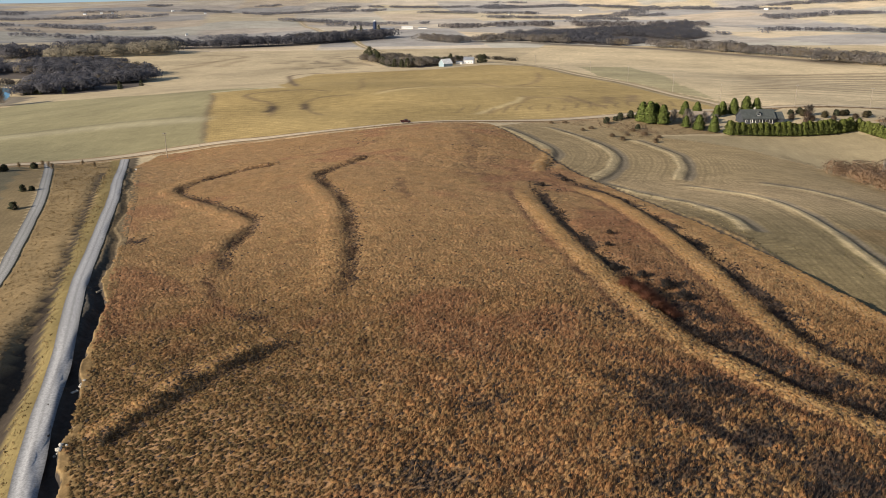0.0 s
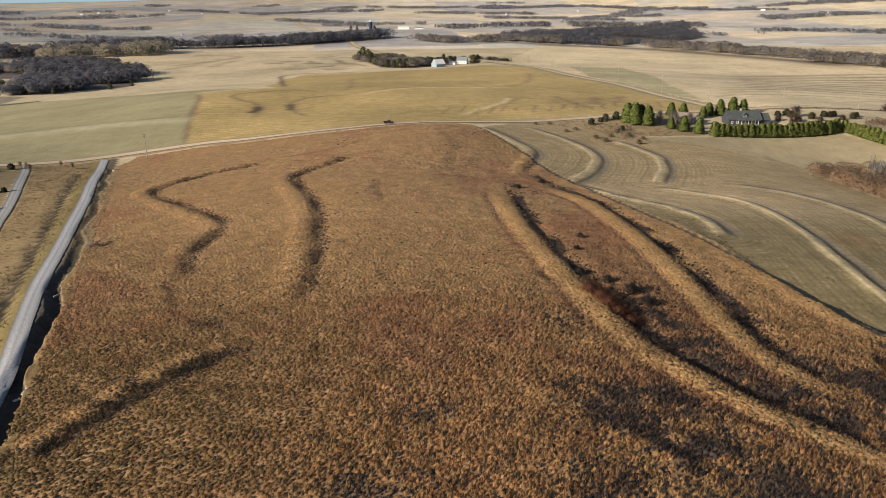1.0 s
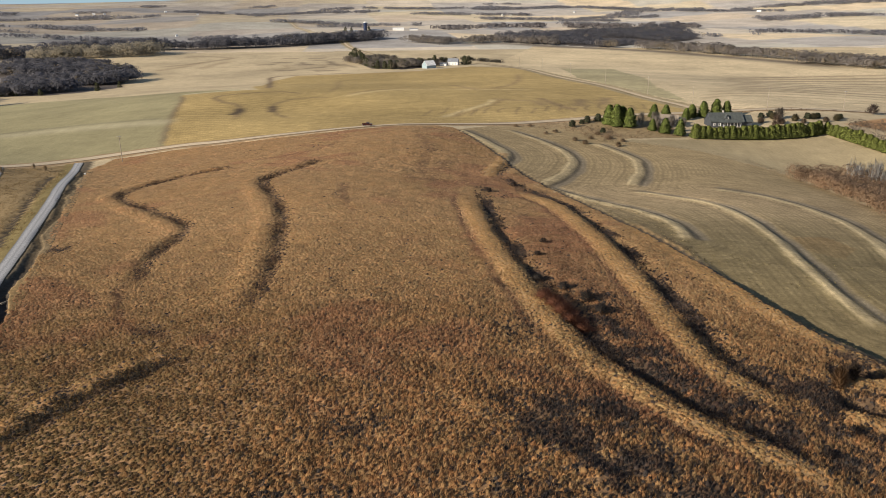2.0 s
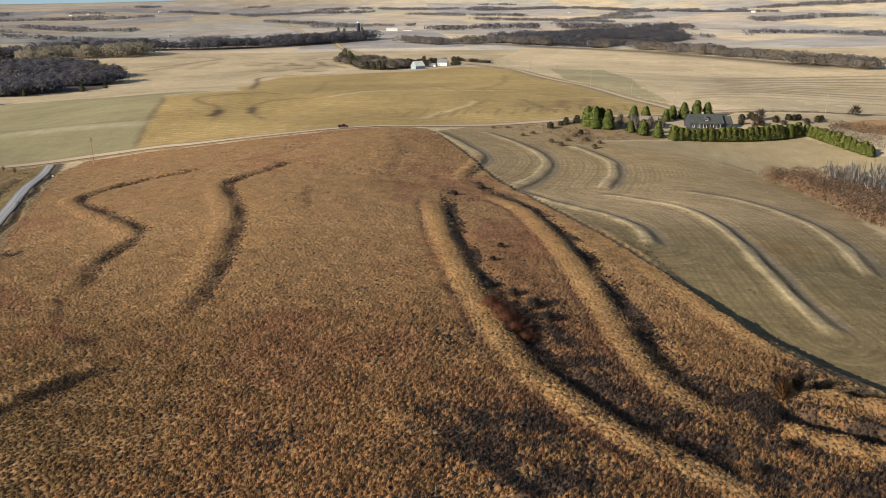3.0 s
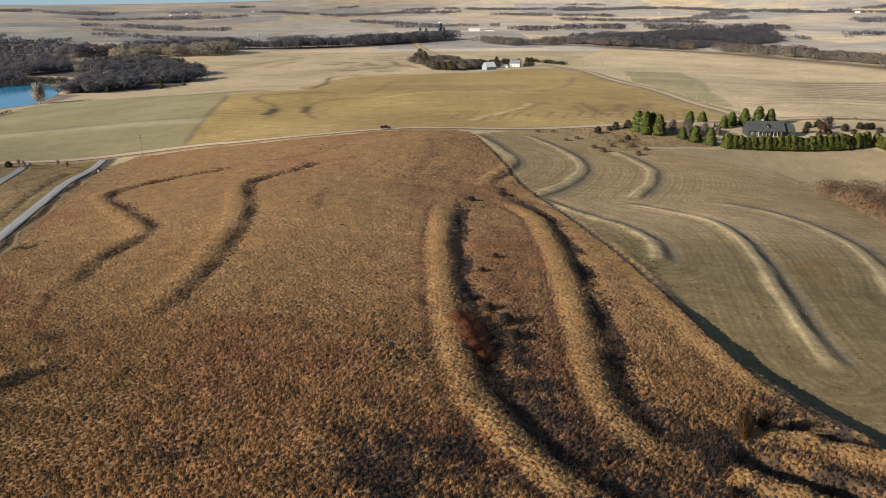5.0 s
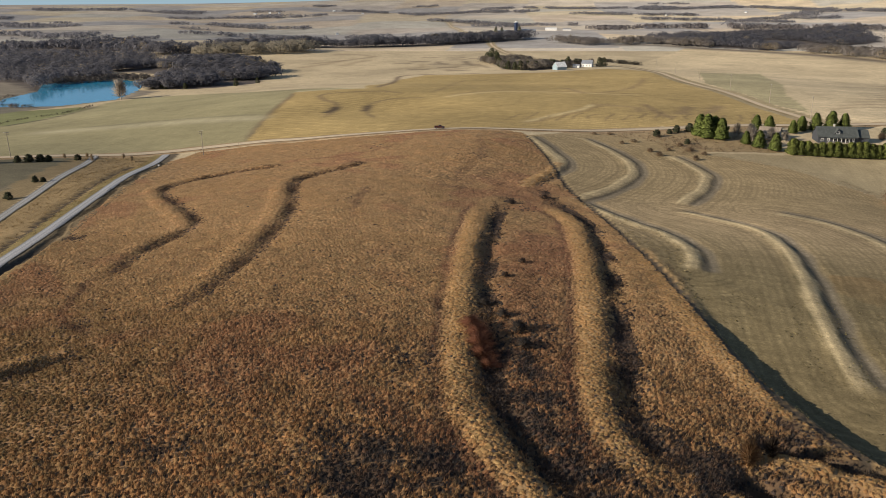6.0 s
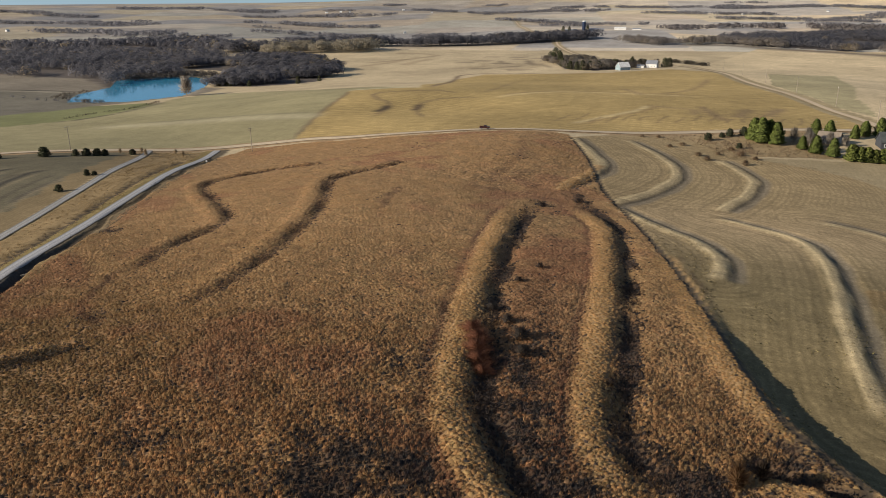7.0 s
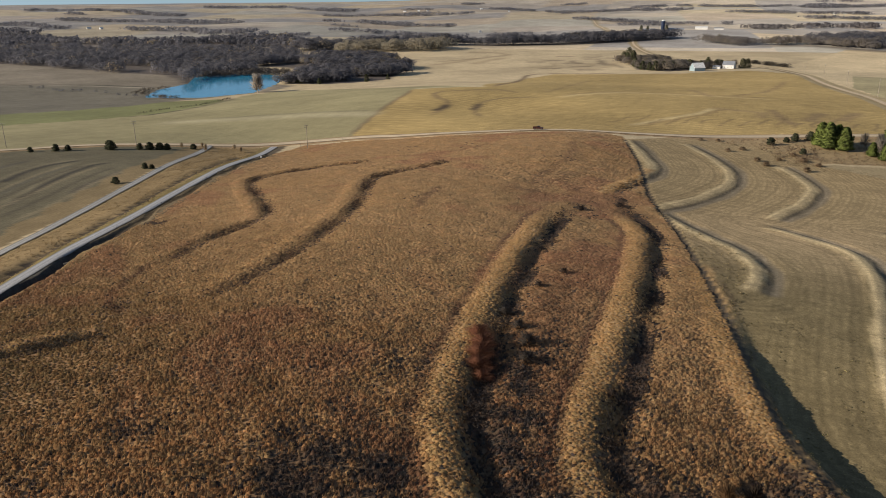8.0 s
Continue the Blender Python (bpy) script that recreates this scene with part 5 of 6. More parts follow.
brush("roadside_brush", "low tan brush along the county road", x, y, 1.0, 1.5, 14, (0.17, 0.11, 0.07), 138)


def filled(outline, gap, seed):
    rng = np.random.RandomState(seed)
    o = np.array(outline, float)
    x, y = scatter((o[:, 0].min(), o[:, 1].min(), o[:, 0].max(), o[:, 1].max()), gap, rng)
    keep = inside(x, y, outline)
    return x[keep], y[keep]


x, y = filled([(176, 348), (180, 320), (182, 295), (178, 266), (188, 250), (235, 245), (250, 320), (215, 360), (196, 356)], 3.6, 140)
rng = np.random.RandomState(141)
size = rng.uniform(4.2, 7.0, len(x))
tris, tints, normals = crowns(x, y, height(x, y), size, size * 1.15, 210, np.array((0.36, 0.245, 0.155)) * rng.uniform(0.75, 1.2, len(x))[:, None], rng, 0.075, 0.0)
tagged(new("willow_thicket", tri_mesh("willow_thicket", tris, TWIG, tints, normals)), "russet bare willow thicket at the field's edge", "shrubs", kind="stuff")
x, y = filled([(200, 345), (212, 362), (270, 350), (270, 290), (222, 300)], 2.8, 142)
brush("sapling_stand", "pale slender bare saplings behind the willows", x, y, 9.5, 0.32, 34, (0.62, 0.56, 0.48), 143, 0.012, "trees")
x, y = filled([(84, 425), (92, 436), (112, 430), (118, 408), (104, 396), (92, 410)], 4.5, 144)
brush("roadside_brush", "grey-brown bare brush by the spruces", x, y, 2.2, 1.5, 26, (0.24, 0.17, 0.11), 145, dome=True)
x, y = filled([(238, 425), (262, 460), (300, 455), (330, 440), (300, 410), (262, 395), (250, 405)], 5.0, 146)
brush("roadside_brush", "grey bare brush behind the cedar row", x, y, 3.0, 1.6, 30, (0.19, 0.15, 0.115), 147, dome=True)


def cube(bm, size, place=(0, 0, 0), turn=0.0):
    return bmesh.ops.create_cube(bm, size=1, matrix=Matrix.Translation(place) @ Matrix.Rotation(turn, 4, "Z") @ Matrix.Diagonal((*size, 1)))["verts"]


def cone(bm, r1, r2, a, b, sides=8):
    a, b = Vector(a), Vector(b)
    m = Matrix.Translation((a + b) / 2) @ (b - a).to_track_quat("Z", "Y").to_matrix().to_4x4()
    return bmesh.ops.create_cone(bm, cap_ends=True, segments=sides, radius1=r1, radius2=r2, depth=(b - a).length, matrix=m)["verts"]


def thing(name, label, category, group=""):
    return tagged(new(name), label, category, group)


# -- evergreens --
def evergreen(tall, wide, seed, name, label, colour=(0.055, 0.085, 0.022), count=520, blunt=0.75):
    """A conifer: tapered trunk, and a ragged cone of many small sprays."""
    rng = np.random.RandomState(seed)
    tree = thing(name, label, "tree")
    bm = bmesh.new()
    cone(bm, 0.03 * tall, 0.008 * tall, (0, 0, -0.3), (0, 0, 0.9 * tall))
    part("trunk", bm, BARK, tree)
    v, a = rng.uniform(0, 1, count) ** 1.25, rng.uniform(0, 2 * np.pi, count)
    lobes = 1 + 0.16 * np.sin(5 * a + 9 * v) + 0.12 * np.sin(3 * a - 14 * v)
    r = wide / 2 * np.clip(1 - v, 0, 1) ** blunt * lobes * rng.uniform(0.55, 1.08, count) * np.clip(0.7 + 4 * v, 0, 1)
    p = np.c_[np.cos(a) * r, np.sin(a) * r, tall * (0.05 + 0.93 * v)]
    s = (0.35 + 0.022 * tall) * rng.uniform(0.7, 1.4, count)
    out = np.c_[np.cos(a), np.sin(a), rng.uniform(0.1, 0.9, count)] * s[:, None]
    b = a + np.pi / 2 + rng.uniform(-0.7, 0.7, count)
    w = np.c_[np.cos(b), np.sin(b), rng.uniform(-0.6, 0.6, count)] * (s * 0.75)[:, None]
    tint_ = np.array(colour) * rng.uniform(0.75, 1.3, count)[:, None]
    crown = new("crown", tri_mesh("crown", np.concatenate([np.stack([p - w, p + w, p + out], 1), np.stack([p - w * 0.7 - out * 0.6, p + out * 0.2, p + w * 0.7 - out * 0.6], 1)]), NEEDLE, np.concatenate([tint_, tint_]), np.tile(np.c_[np.cos(a), np.sin(a), 0.25 + 0.6 * v] + rng.uniform(-0.3, 0.3, (count, 3)), (2, 1))))
    crown.parent = tree
    return tree


def planted(kinds, places, group, seed, up=0.0):
    """Copies of the kinds at (x, y, scale) places, each turned its own way."""
    rng = random.Random(seed)
    for i, (x, y, s) in enumerate(places):
        t = copy_thing(kinds[i % len(kinds)], pose(x, y, at(x, y, up), 0, 0, rng.uniform(0, 360)) @ Matrix.Diagonal((s * rng.uniform(0.92, 1.08), s * rng.uniform(0.92, 1.08), s, 1)))
        t.matrix_basis = pose(x, y, at(x, y, up), 0, 0, rng.uniform(0, 360)) @ Matrix.Diagonal((s, s, s * rng.uniform(0.9, 1.1), 1))
        tagged(t, group=group)


def removed(tree):
    for o in (*tree.children_recursive, tree):
        bpy.data.objects.remove(o)


HEDGE_KINDS = [evergreen(7.2, 5.4, 60 + k, "hedge_cedar", "bright green bushy cedar in a clipped windbreak row", (0.14, 0.158, 0.04), 1500, 0.34) for k in range(3)]
hedge = spline([(154, 411), (174, 413), (196, 416), (216, 421), (226, 426)], 2.9)
hedge_b = spline([(232, 428), (238, 410), (246, 388)], 3.0)
planted(HEDGE_KINDS, [(x, y, random.uniform(0.85, 1.1)) for x, y in hedge], "cedar hedge", 1)
planted(HEDGE_KINDS, [(x, y, random.uniform(0.75, 1.0)) for x, y in hedge_b], "cedar hedge", 2)
for k in HEDGE_KINDS:
    removed(k)
SPRUCES = [evergreen(9.5, 6.8, 70 + k, "spruce", "tall green spruce by the dark house", (0.125, 0.152, 0.04), 2100, 0.5) for k in range(2)]
planted(SPRUCES, [(117, 436, 1.25), (121, 440, 1.2), (114, 441, 1.15), (124, 434, 1.1), (135, 427, 0.7), (147, 416, 0.85), (140, 420, 0.9), (170, 470, 0.9), (178, 473, 1.0), (186, 474, 1.05), (193, 476, 0.95), (152, 462, 0.9), (146, 466, 0.9), (164, 462, 0.7)], "spruces round the house", 3)
for k in SPRUCES:
    removed(k)
JUNIPERS = [evergreen(3.4, 3.6, 80 + k, "juniper", "dark green juniper in rough grass", (0.055, 0.06, 0.035), 420, 0.28) for k in range(2)]
planted(JUNIPERS, [(-195, 358, 0.9), (-203, 347, 1.0), (-206, 345, 1.1), (-210, 342, 1.2), (-214, 339, 0.9), (-226, 331, 1.5), (-243, 319, 0.9), (-248, 316, 1.0), (-258, 309, 0.8), (-152, 261, 0.8), (-164, 290, 0.7), (-161, 291, 0.6), (92, 433, 1.0), (103, 448, 1.1), (99, 443, 0.8), (110, 452, 1.2), (106, 418, 0.8), (240, 470, 1.1), (247, 472, 1.0), (262, 474, 0.9), (212, 470, 1.0), (219, 474, 1.2)], "junipers along the roads", 4)
for k in JUNIPERS:
    removed(k)
PINES = [evergreen(12, 9, 90 + k, "pine", "broad dark pine in the farmstead grove", (0.062, 0.068, 0.032), 700, 0.4) for k in range(2)]
planted(PINES, [(-118, 1262, 1.5), (-108, 1240, 1.3), (-98, 1180, 1.3), (-66, 1060, 0.9), (-56, 1050, 0.9), (-20, 1085, 0.9), (-12, 1092, 1.0), (2, 1096, 0.8), (52, 1112, 1.15), (58, 1120, 1.0), (26, 1118, 0.9), (-75, 1090, 0.9), (-112, 1215, 1.2), (-104, 1225, 1.1), (-122, 1240, 1.2), (-48, 1045, 1.0), (-8, 1075, 1.1), (10, 1104, 1.1), (20, 1112, 1.0), (-90, 1150, 1.0), (-170, 2095, 1.2), (-230, 2080, 1.2), (-215, 2085, 1.1), (-343, 884, 0.6), (-352, 846, 0.7), (-440, 818, 0.75), (-432, 822, 0.7), (-425, 818, 0.6), (-398, 815, 0.6), (-30, 1070, 0.8), (-40, 1060, 0.9), (-85, 1120, 0.9)], "farmstead pines", 5)
for k in PINES:
    removed(k)
x, y = along(spline([(50, 1232), (64, 1217), (87, 1185), (109, 1154)]), 0.0, 1.0, 0, 1.5, 60, 153)
brush("hedgerow", "low dark clipped hedgerow beside the white farmhouse", x, y, 5.0, 1.3, 40, (0.07, 0.062, 0.05), 154, dome=True)
woods("bare grove round the farmstead", [(-120, 1250), (-75, 1075), (-30, 1030), (-4, 1060), (-2, 1110), (-60, 1260)], 10, 10, 110, (0.19, 0.165, 0.14), 28, 0.3, "bare_grove")
woods("bare trees behind the farmyard", [(-6, 1066), (10, 1075), (26, 1112), (44, 1122), (40, 1160), (10, 1175), (-20, 1150), (-12, 1100)], 9, 9, 110, (0.18, 0.155, 0.13), 29, 0.2, "bare_grove")


# -- buildings --
def gable(bm, w, d, wall, rise, over=0.4, thick=0.25, cx=0.0, cy=0.0, z0=0.0):
    """Two roof slabs over a house of width w (along x) and depth d; the ridge runs along x."""
    for s in (-1, 1):
        a = [(cx - w / 2 - over, cy + s * (d / 2 + over), z0 + wall - rise * over / (d / 2)), (cx + w / 2 + over, cy + s * (d / 2 + over), z0 + wall - rise * over / (d / 2)), (cx + w / 2 + over, cy, z0 + wall + rise), (cx - w / 2 - over, cy, z0 + wall + rise)]
        lo = [bm.verts.new(p) for p in a]
        hi = [bm.verts.new((p[0], p[1], p[2] + thick)) for p in a]
        bm.faces.new(lo), bm.faces.new(hi[::-1])
        for i in range(4):
            bm.faces.new((lo[i], lo[(i + 1) % 4], hi[(i + 1) % 4], hi[i]))
    bmesh.ops.recalc_face_normals(bm, faces=bm.faces)


def shell(bm, w, d, wall, rise, cx=0.0, cy=0.0, z0=0.0):
    """Walls with gable ends."""
    ring = [(-w / 2, -d / 2, z0 - 1), (w / 2, -d / 2, z0 - 1), (w / 2, d / 2, z0 - 1), (-w / 2, d / 2, z0 - 1), (-w / 2, -d / 2, z0 + wall), (w / 2, -d / 2, z0 + wall), (w / 2, d / 2, z0 + wall), (-w / 2, d / 2, z0 + wall), (-w / 2, 0, z0 + wall + rise), (w / 2, 0, z0 + wall + rise)]
    v = [bm.verts.new((p[0] + cx, p[1] + cy, p[2])) for p in ring]
    for f in ((0, 1, 5, 4), (2, 3, 7, 6), (1, 2, 6, 9, 5), (3, 0, 4, 8, 7), (4, 5, 9, 8), (6, 7, 8, 9), (3, 2, 1, 0)):
        bm.faces.new([v[i] for i in f])
    bmesh.ops.recalc_face_normals(bm, faces=bm.faces)


def window(parent, x, y, z, w=1.0, h=1.3, side="y"):
    bm = bmesh.new()
    sx, sy = (w, 0.12) if side == "y" else (0.12, w)
    cube(bm, (sx, sy, h), (x, y, z))
    pane = part("window", bm, GLASS, parent)
    bm = bmesh.new()
    for o in (-1, 1):
        cube(bm, (w + 0.25, 0.16, 0.14) if side == "y" else (0.16, w + 0.25, 0.14), (x, y, z + o * h / 2))
        cube(bm, (0.14, 0.16, h) if side == "y" else (0.16, 0.14, h), (x + (o * w / 2 if side == "y" else 0), y + (o * w / 2 if side == "x" else 0), z))
    part("window_frame", bm, WHITE, pane)


def building(name, label, x, y, w, d, wall, rise, turn, walls, roof, category="house", windows=(), sink=0.0, chimney=None):
    b = thing(name, label, category)
    bm = bmesh.new()
    shell(bm, w, d, wall, rise)
    part("wall", bm, walls, b)
    bm = bmesh.new()
    gable(bm, w, d, wall, rise)
    part("roof", bm, roof, b)
    for wx, wz in windows:
        window(b, wx, -d / 2 - 0.03, wz)
    if chimney:
        bm = bmesh.new()
        cube(bm, (0.8, 0.8, 1.8), (chimney, 0.3, wall + rise + 0.4))
        part("chimney", bm, STONE, b)
    b.matrix_basis = pose(x, y, at(x, y, -sink), 0, 0, turn)
    return b


house = building("house", "dark slate-blue farmhouse with a front gable dormer", 181, 446, 19, 10, 3.2, 4.2, 3, NAVY, SHINGLE, windows=[(-7.5, 1.6), (-4.5, 1.6), (-1.5, 1.6), (1.5, 1.6), (4.5, 1.6), (7.5, 1.6)], chimney=-1.0)
bm = bmesh.new()
vs = [bm.verts.new(p) for p in ((-1.8, -3.8, 4.0), (1.8, -3.8, 4.0), (0, -3.8, 6.6), (-1.8, 0, 4.0), (1.8, 0, 4.0), (0, 0, 6.6))]
for f in ((0, 1, 2), (3, 5, 4), (0, 2, 5, 3), (1, 4, 5, 2), (0, 3, 4, 1)):
    bm.faces.new([vs[i] for i in f])
dormer = part("dormer", bm, NAVY, house)
bm = bmesh.new()
for s in (-1, 1):
    v = [bm.verts.new(p) for p in ((s * 2.2, -4.2, 3.75), (0, -4.2, 7.0), (0, 0.2, 7.0), (s * 2.2, 0.2, 3.75), (s * 2.2, -4.2, 3.55), (0, -4.2, 6.75), (0, 0.2, 6.75), (s * 2.2, 0.2, 3.55))]
    for f in ((0, 1, 2, 3), (7, 6, 5, 4), (0, 4, 5, 1), (3, 2, 6, 7), (0, 3, 7, 4)):
        bm.faces.new([v[i] for i in f])
bmesh.ops.recalc_face_normals(bm, faces=bm.faces)
part("dormer_roof", bm, SHINGLE, dormer)
window(house, 0, -3.86, 5.0, 1.6, 1.0)
bm = bmesh.new()
cube(bm, (12, 2.6, 0.25), (1.0, -6.2, 0.25))
part("porch", bm, POLE, house)
for k in range(7):
    bm = bmesh.new()
    cube(bm, (0.18, 0.18, 2.6), (-4.8 + 1.95 * k, -7.2, 1.6))
    part("porch_post", bm, WHITE, house)
bm = bmesh.new()
cube(bm, (12.4, 3.2, 0.2), (1.0, -6.4, 3.0))
part("porch_roof", bm, SHINGLE, house)
bm = bmesh.new()
shell(bm, 6.0, 8.0, 2.8, 3.0, 12.2, 0.5)
part("side_wing", bm, NAVY, house)
bm = bmesh.new()
gable(bm, 6.0, 8.0, 2.8, 3.0, cx=12.2, cy=0.5)
part("wing_roof", bm, SHINGLE, house)
building("garage", "weathered pale grey shed among trees", 150, 448, 10, 8, 2.8, 2.4, -20, surface("weathered grey boards", (0.36, 0.33, 0.29)), surface("faded brown shingles", (0.27, 0.22, 0.17)), "shed", [(-2, 1.5), (2, 1.5)])
building("barn", "old white and blue gambrel-like barn", 3, 1040, 14, 12, 4.2, 5.5, 35, BLUE, WHITE, "barn")
building("farmhouse", "white two-storey farmhouse with a grey metal roof", 36, 1106, 14, 11, 5.0, 4.0, -10, WHITE, TINROOF, "house", [(-4, 2), (0, 2), (4, 2)])
building("shed", "low white farm shed", 22, 1090, 9, 5, 3.0, 1.2, -10, WHITE, TINROOF, "shed")
building("machine_shed", "long white machine shed at the silo farm", -104, 2300, 32, 15, 5, 3, 5, WHITE, WHITE, "shed")
building("machine_shed", "low white cattle shed at the silo farm", -60, 2320, 24, 11, 4, 2, 5, WHITE, TINROOF, "shed")
building("machine_shed", "long low open cattle shed", -150, 2120, 40, 12, 4, 2, 8, TINROOF, TINROOF, "shed")
building("machine_shed", "long low grey cattle shed", -215, 2110, 30, 12, 4, 2, 8, TINROOF, TINROOF, "shed")
for k, (x, y, w) in enumerate([(-1512, 3380, 30), (-1450, 3400, 26), (-1400, 3390, 22), (276, 3330, 36), (310, 3340, 24), (340, 3350, 30), (-735, 2276, 18), (1240, 3080, 40), (600, 3500, 24), (900, 3400, 26), (-980, 3300, 22), (-1180, 3500, 26), (-1900, 1900, 30), (-1860, 1910, 24)]):
    building("farm_building", "small far white farm building", x, y, 0.4 * w, 8, 3.5, 2.5, 20 * k, WHITE, WHITE if k % 2 else TINROOF, "building")
silo = thing("silo", "tall dark blue farm silo with a white cap", "silo")
bm = bmesh.new()
cone(bm, 4.6, 4.6, (0, 0, -1), (0, 0, 24), 24)
part("tank", bm, SILO, silo)
bm = bmesh.new()
bmesh.ops.create_uvsphere(bm, u_segments=20, v_segments=10, radius=4.6, matrix=Matrix.Translation((0, 0, 24)) @ Matrix.Diagonal((1, 1, 0.6, 1)))
part("cap", bm, WHITE, silo)
silo.matrix_basis = pose(-180, 2101, at(-180, 2101))


# -- utility poles --
def pole(tall, label):
    p = thing("utility_pole", label, "pole", "poles along the roads")
    bm = bmesh.new()
    cone(bm, 0.2, 0.13, (0, 0, -0.8), (0, 0, tall), 10)
    part("post", bm, POLE, p)
    for k in (0.5, 1.5):
        bm = bmesh.new()
        cube(bm, (2.6, 0.14, 0.16), (0, 0.15, tall - k))
        part("crossarm", bm, POLE, p)
    for k in (-1.2, -0.5, 0.5, 1.2):
        bm = bmesh.new()
        cone(bm, 0.07, 0.05, (k, 0.15, tall - 0.42), (k, 0.15, tall - 0.15), 6)
        part("insulator", bm, WHITE, p)
    return p


first = pole(13.0, "weathered wooden utility pole with crossarms")
for k, (x, y, t) in enumerate([(231, 508, 20), (283, 512, 15), (186, 520, 70), (177, 600, 80), (163, 690, 80), (150, 800, 80), (138, 930, 85), (124, 1060, 80), (-229, 352, 55), (-142, 388, 60), (-287, 318, 50)]):
    m = pose(x, y, at(x, y), 0, 0, t)
    if k:
        copy_thing(first, m)
    else:
        first.matrix_basis = m


# -- single bare trees and shrubs --
def bare_tree(name, label, x, y, tall, wide, tint_, seed, count=320, category="tree", thick=0.02, low=0.12, stems=1):
    """A leafless tree: tapered trunk, forking limbs and a crown of fine twigs."""
    rng = np.random.RandomState(seed)
    tree = thing(name, label, category)
    bm = bmesh.new()
    if stems == 1:
        cone(bm, 0.028 * tall, 0.012 * tall, (0, 0, -0.4), (0.02 * tall, 0, 0.5 * tall), 8)
    bark = surface(name + " bark", tuple(0.9 * c for c in tint_), 0.95, 0.3, 1.0, 6.0)
    if stems == 1:
        part("trunk", bm, bark, tree)
    else:
        bm.free()
    for k in range(7 if stems == 1 else stems):
        a = k * 2.4 + rng.uniform(-0.4, 0.4)
        lo = rng.uniform(0.25, 0.48) * tall if stems == 1 else -0.2
        reach = rng.uniform(0.2, 0.4) * wide
        bm = bmesh.new()
        mid = (0.5 * reach * math.cos(a), 0.5 * reach * math.sin(a), lo + 0.22 * tall)
        cone(bm, 0.014 * tall, 0.009 * tall, (0, 0, lo), mid, 6)
        cone(bm, 0.009 * tall, 0.003 * tall, mid, (reach * math.cos(a), reach * math.sin(a), lo + rng.uniform(0.38, 0.5) * tall), 6)
        part("limb", bm, bark, tree)
    one = np.zeros(1)
    tris, tints, normals = twig_tree(one, one, one, np.array([tall]), np.array([wide]), count, np.array([tint_]), rng, low, thick, 0.8)
    crown = new("crown", tri_mesh("crown", tris[:-2], TWIG, tints[:-2], normals[:-2]))
    crown.parent = tree
    tree.matrix_basis = pose(x, y, at(x, y))
    return tree


RED, GREYED = (0.23, 0.105, 0.066), (0.10, 0.085, 0.075)
for k, (x, y, t, w) in enumerate([(41.5, 162.5, 2.3, 6.0), (43.5, 159.0, 2.7, 6.8), (44.5, 155.0, 2.8, 7.0), (45.8, 151.0, 2.6, 6.6), (47.5, 147.8, 2.0, 5.4)]):
    bare_tree("dogwood", "red-stemmed bare shrub in a thicket on the terrace bank", x, y, t, w, RED, 201 + k, 2600, "shrub", 0.009, 0.0, 9)
for k, (x, y, t, w) in enumerate([(51, 164, 2.6, 5.0), (53, 157, 2.2, 4.5), (47, 171, 2.0, 4.0), (42, 178, 1.8, 4.0)]):
    bare_tree("shrub", "grey leafless shrub in the terrace channel", x, y, t, w, GREYED, 210 + k, 900, "shrub", 0.02, 0.0, 7)
bare_tree("shrub", "rust-brown bare shrub where the gullies meet", 90, 129, 4.6, 3.6, (0.26, 0.15, 0.075), 220, 1200, "shrub", 0.014, 0.0, 8)
bare_tree("shrub", "dark bare shrub where the gullies meet", 93.5, 131, 3.6, 3.0, (0.1, 0.07, 0.05), 221, 500, "shrub", 0.025, 0.0, 7)
for k, (x, y, t, w) in enumerate([(70, 152, 1.5, 2.4), (47, 208, 1.6, 3.0), (44, 196, 1.5, 3.0), (84, 112, 1.8, 3.0), (76, 104, 1.7, 3.0), (100, 118, 1.8, 3.2), (36, 274, 1.8, 3.6), (46, 287, 1.8, 4.0)]):
    bare_tree("shrub", "low dark bare shrub among prairie grass", x, y, t, w, (0.085, 0.065, 0.055), 230 + k, 420, "shrub", 0.028, 0.0, 6)
bare_tree("cottonwood", "pale leafless cottonwood beside the pond", -410, 712, 22, 19, (0.45, 0.38, 0.31), 240, 520, thick=0.016, low=0.2)
bare_tree("elm", "pale leafless tree by the old shed", 139, 439, 9, 7, (0.34, 0.29, 0.23), 241, 420, thick=0.014)
bare_tree("elm", "pale leafless yard tree by the shed", 133, 444, 8, 6, (0.34, 0.29, 0.23), 242, 360, thick=0.014)
bare_tree("elm", "brown leafless yard tree beside the house", 214, 452, 6.5, 7, (0.2, 0.14, 0.1), 243, 420)
bare_tree("elm", "brown leafless yard tree by the cedar row", 208, 440, 5.0, 6, (0.2, 0.14, 0.1), 244, 360)
bare_tree("elm", "leafless tree beside the county road", 300, 507, 7.5, 10, (0.16, 0.12, 0.1), 245, 420)
bare_tree("elm", "grey leafless tree in the yard", 222, 468, 7.5, 9, (0.17, 0.14, 0.11), 246, 420)
for k, (x, y, t, w) in enumerate([(87, 394, 2.2, 4.6), (91, 387, 2.4, 5.0), (102, 412, 2.0, 5.0), (107, 384, 2.6, 4.4), (80, 414, 1.8, 5.0), (74, 407, 1.7, 4.0), (106, 402, 2.2, 5.0), (96, 400, 1.6, 4.0), (112, 396, 1.8, 4.0), (68, 430, 1.5, 4.0), (60, 427, 1.4, 4.0)]):
    bare_tree("shrub", "tan-brown bare shrub in the rough corner", x, y, t, w, (0.24, 0.165, 0.105), 260 + k, 500, "shrub", 0.022, 0.0, 6)
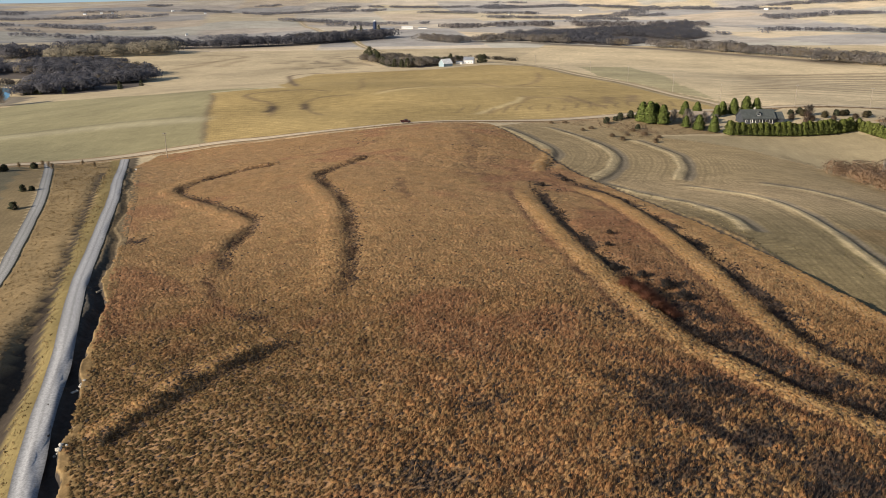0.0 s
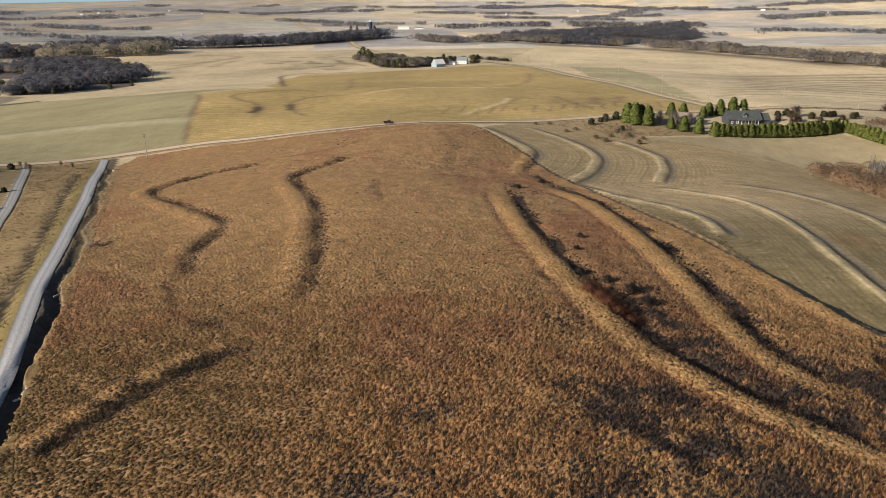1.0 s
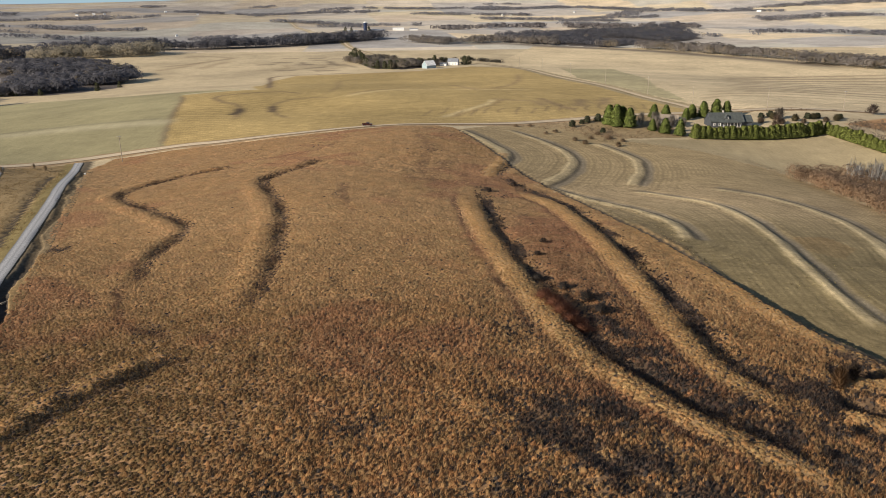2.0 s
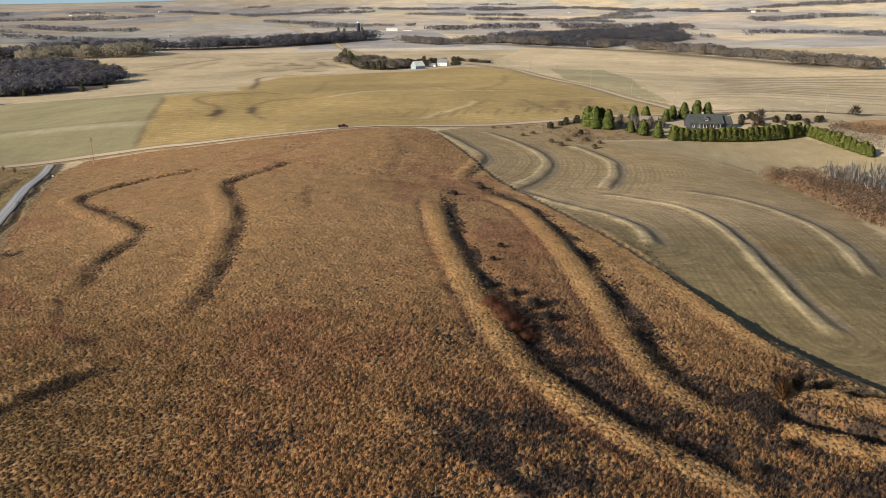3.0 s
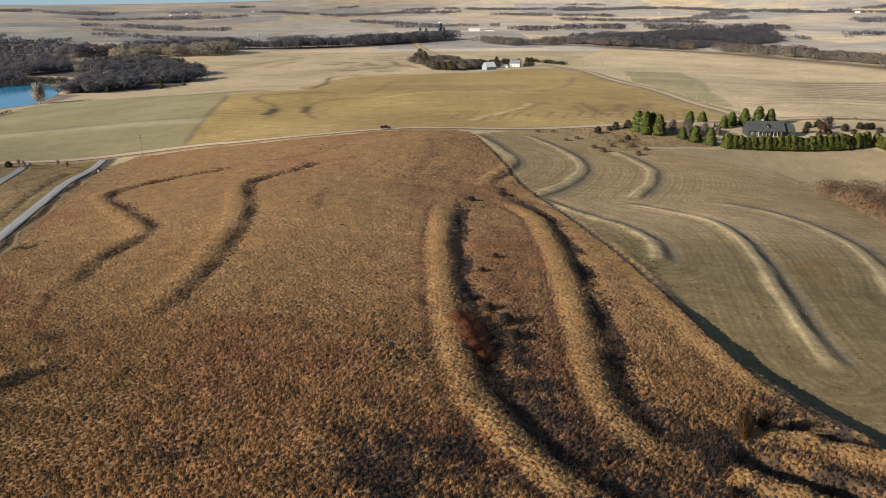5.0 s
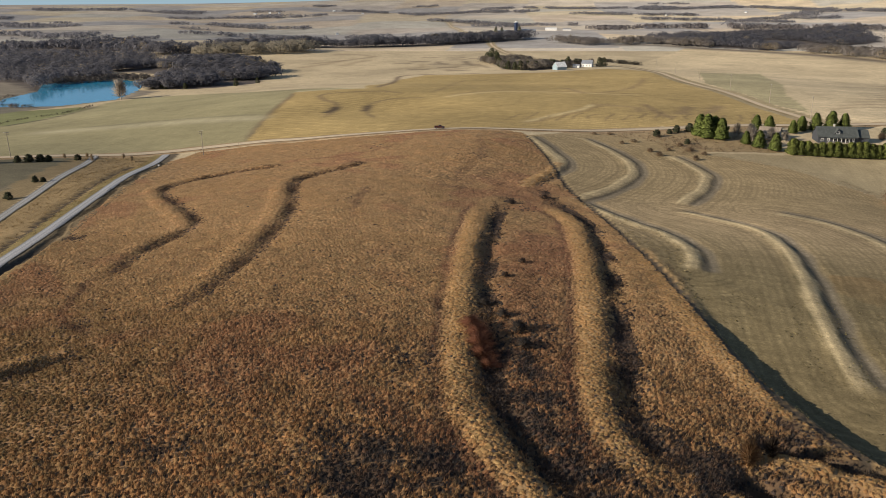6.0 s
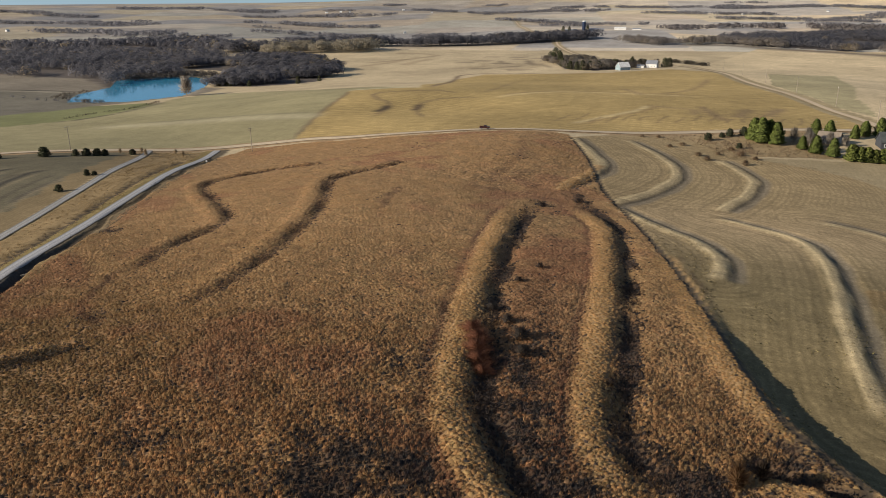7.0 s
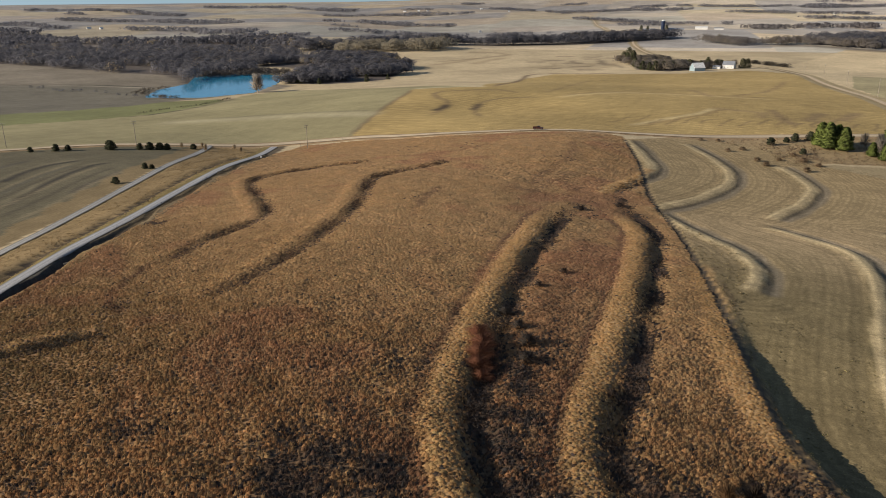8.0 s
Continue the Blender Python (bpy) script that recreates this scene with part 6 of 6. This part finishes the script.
for k, (x, y, t, w) in enumerate([(139, 433, 8.5, 7.0), (142, 426, 7.0, 6.5), (149, 439, 7.5, 6.0), (156, 440, 6.0, 5.0)]):
    bare_tree("elm", "pale grey leafless tree before the shed", x, y, t, w, (0.40, 0.35, 0.29), 280 + k, 700, thick=0.012)
for k, (x, y, t, w) in enumerate([(206, 455, 4.0, 5.0), (218, 467, 4.4, 6.0), (217, 452, 3.6, 5.0), (229, 462, 4.5, 6.0), (231, 455, 3.2, 4.5), (243, 469, 4.0, 6.0), (247, 461, 3.4, 5.0), (256, 466, 4.4, 6.5)]):
    bare_tree("shrub", "olive-brown overgrown yard shrub", x, y, t, w, (0.15, 0.125, 0.07) if k % 2 else (0.22, 0.165, 0.115), 290 + k, 800, "shrub", 0.026, 0.0, 6)
for k, (x, y) in enumerate([(-190, 362), (-194, 364), (-178, 371), (-170, 366), (-186, 357), (-201, 356)]):
    bare_tree("sapling", "thin tan leafless sapling at the lane's end", x, y, 3.6, 3.0, (0.3, 0.22, 0.13), 250 + k, 160, "tree", 0.02)


# -- pickup truck --
def pickup(x, y, turn):
    t = thing("pickup_truck", "dark red pickup truck parked on the gravel road", "truck")
    bm = bmesh.new()
    v = cube(bm, (5.4, 1.9, 0.7), (0, 0, 0.85))
    bmesh.ops.bevel(bm, geom=list({e for q in v for e in q.link_edges}), offset=0.08, segments=2, affect="EDGES")
    part("body", bm, RUST, t)
    bm = bmesh.new()
    v = cube(bm, (1.9, 1.7, 0.75), (0.3, 0, 1.55))
    for q in v:
        if q.co.z > 1.6:
            q.co.x = 0.3 + (q.co.x - 0.3) * 0.7
            q.co.y *= 0.88
    part("cab", bm, RUST, t)
    for sx in (-1, 1):
        bm = bmesh.new()
        cube(bm, (0.06, 1.35, 0.42), (0.3 + sx * 0.86, 0, 1.6))
        part("windscreen" if sx > 0 else "rear_window", bm, GLASS, t)
        bm = bmesh.new()
        cube(bm, (1.2, 0.06, 0.4), (0.3, sx * 0.82, 1.6))
        part("side_window", bm, GLASS, t)
        bm = bmesh.new()
        cube(bm, (2.0, 0.1, 0.35), (-1.65, sx * 0.88, 1.3))
        part("bed_side", bm, RUST, t)
        bm = bmesh.new()
        cube(bm, (0.06, 0.35, 0.2), (2.71, sx * 0.68, 0.95))
        part("headlight", bm, WHITE, t)
        for wx in (-1.65, 1.75):
            bm = bmesh.new()
            cone(bm, 0.4, 0.4, (wx, sx * 0.72, 0.4), (wx, sx * 0.98, 0.4), 18)
            wheel = part("wheel", bm, DARK, t)
            bm = bmesh.new()
            cone(bm, 0.2, 0.2, (wx, sx * 0.97, 0.4), (wx, sx * 1.0, 0.4), 14)
            part("rim", bm, TINROOF, wheel)
    bm = bmesh.new()
    cube(bm, (0.15, 1.9, 0.22), (-2.75, 0, 0.6))
    part("bumper", bm, TINROOF, t)
    t.matrix_basis = pose(x, y, at(x, y, 0.36), 0, 0, turn)


pickup(-21, 421, 14)


# -- roadside pieces --
def fence_post(x, y, tall=1.3):
    p = thing("fence_post", "weathered wooden fence post in dry grass", "post", "fence posts")
    bm = bmesh.new()
    cone(bm, 0.09, 0.075, (0, 0, -0.3), (0, 0, tall), 8)
    part("post", bm, POLE, p)
    p.matrix_basis = pose(x, y, at(x, y))


for x, y in [(-149, 392), (-147, 394), (-152, 396), (-136, 404), (-131, 407)]:
    fence_post(x, y)
sign = thing("marker_post", "small white marker plate on a post", "sign")
bm = bmesh.new()
cone(bm, 0.05, 0.05, (0, 0, -0.3), (0, 0, 1.1), 8)
part("post", bm, POLE, sign)
bm = bmesh.new()
cube(bm, (0.8, 0.06, 0.7), (0, 0, 1.35))
part("plate", bm, WHITE, sign)
sign.matrix_basis = pose(-141, 344, at(-141, 344), 0, 0, 20)
for k, (x, y, n) in enumerate([(-60.5, 104, 9), (-68, 126, 7), (164, 520, 1)]):
    rng = random.Random(300 + k)
    for i in range(n):
        r = thing("stone", "pale broken concrete block dumped on the ditch bank" if n > 1 else "pale boulder at the road junction", "stone", "dumped blocks")
        bm = bmesh.new()
        bmesh.ops.create_icosphere(bm, subdivisions=1, radius=0.5)
        for q in bm.verts:
            q.co *= rng.uniform(0.7, 1.2)
            q.co.z *= 0.6
        part("block", bm, STONE, r)
        px, py = x + rng.uniform(-1.3, 1.3), y + rng.uniform(-1.3, 1.3)
        s = rng.uniform(0.5, 1.1)
        r.matrix_basis = pose(px, py, at(px, py, 0.1), 0, 0, rng.uniform(0, 360)) @ Matrix.Diagonal((s, s, s, 1))
log = thing("fallen_log", "bleached fallen log across the ditch", "log")
bm = bmesh.new()
cone(bm, 0.28, 0.2, (0, 0, 0), (1.6, 2.4, 0.25), 9)
cone(bm, 0.2, 0.08, (1.6, 2.4, 0.25), (1.9, 5.2, 0.2), 9)
part("trunk", bm, surface("bleached wood", (0.31, 0.26, 0.19), 0.9), log)
log.matrix_basis = pose(-86, 176, at(-86, 176, 0.5))
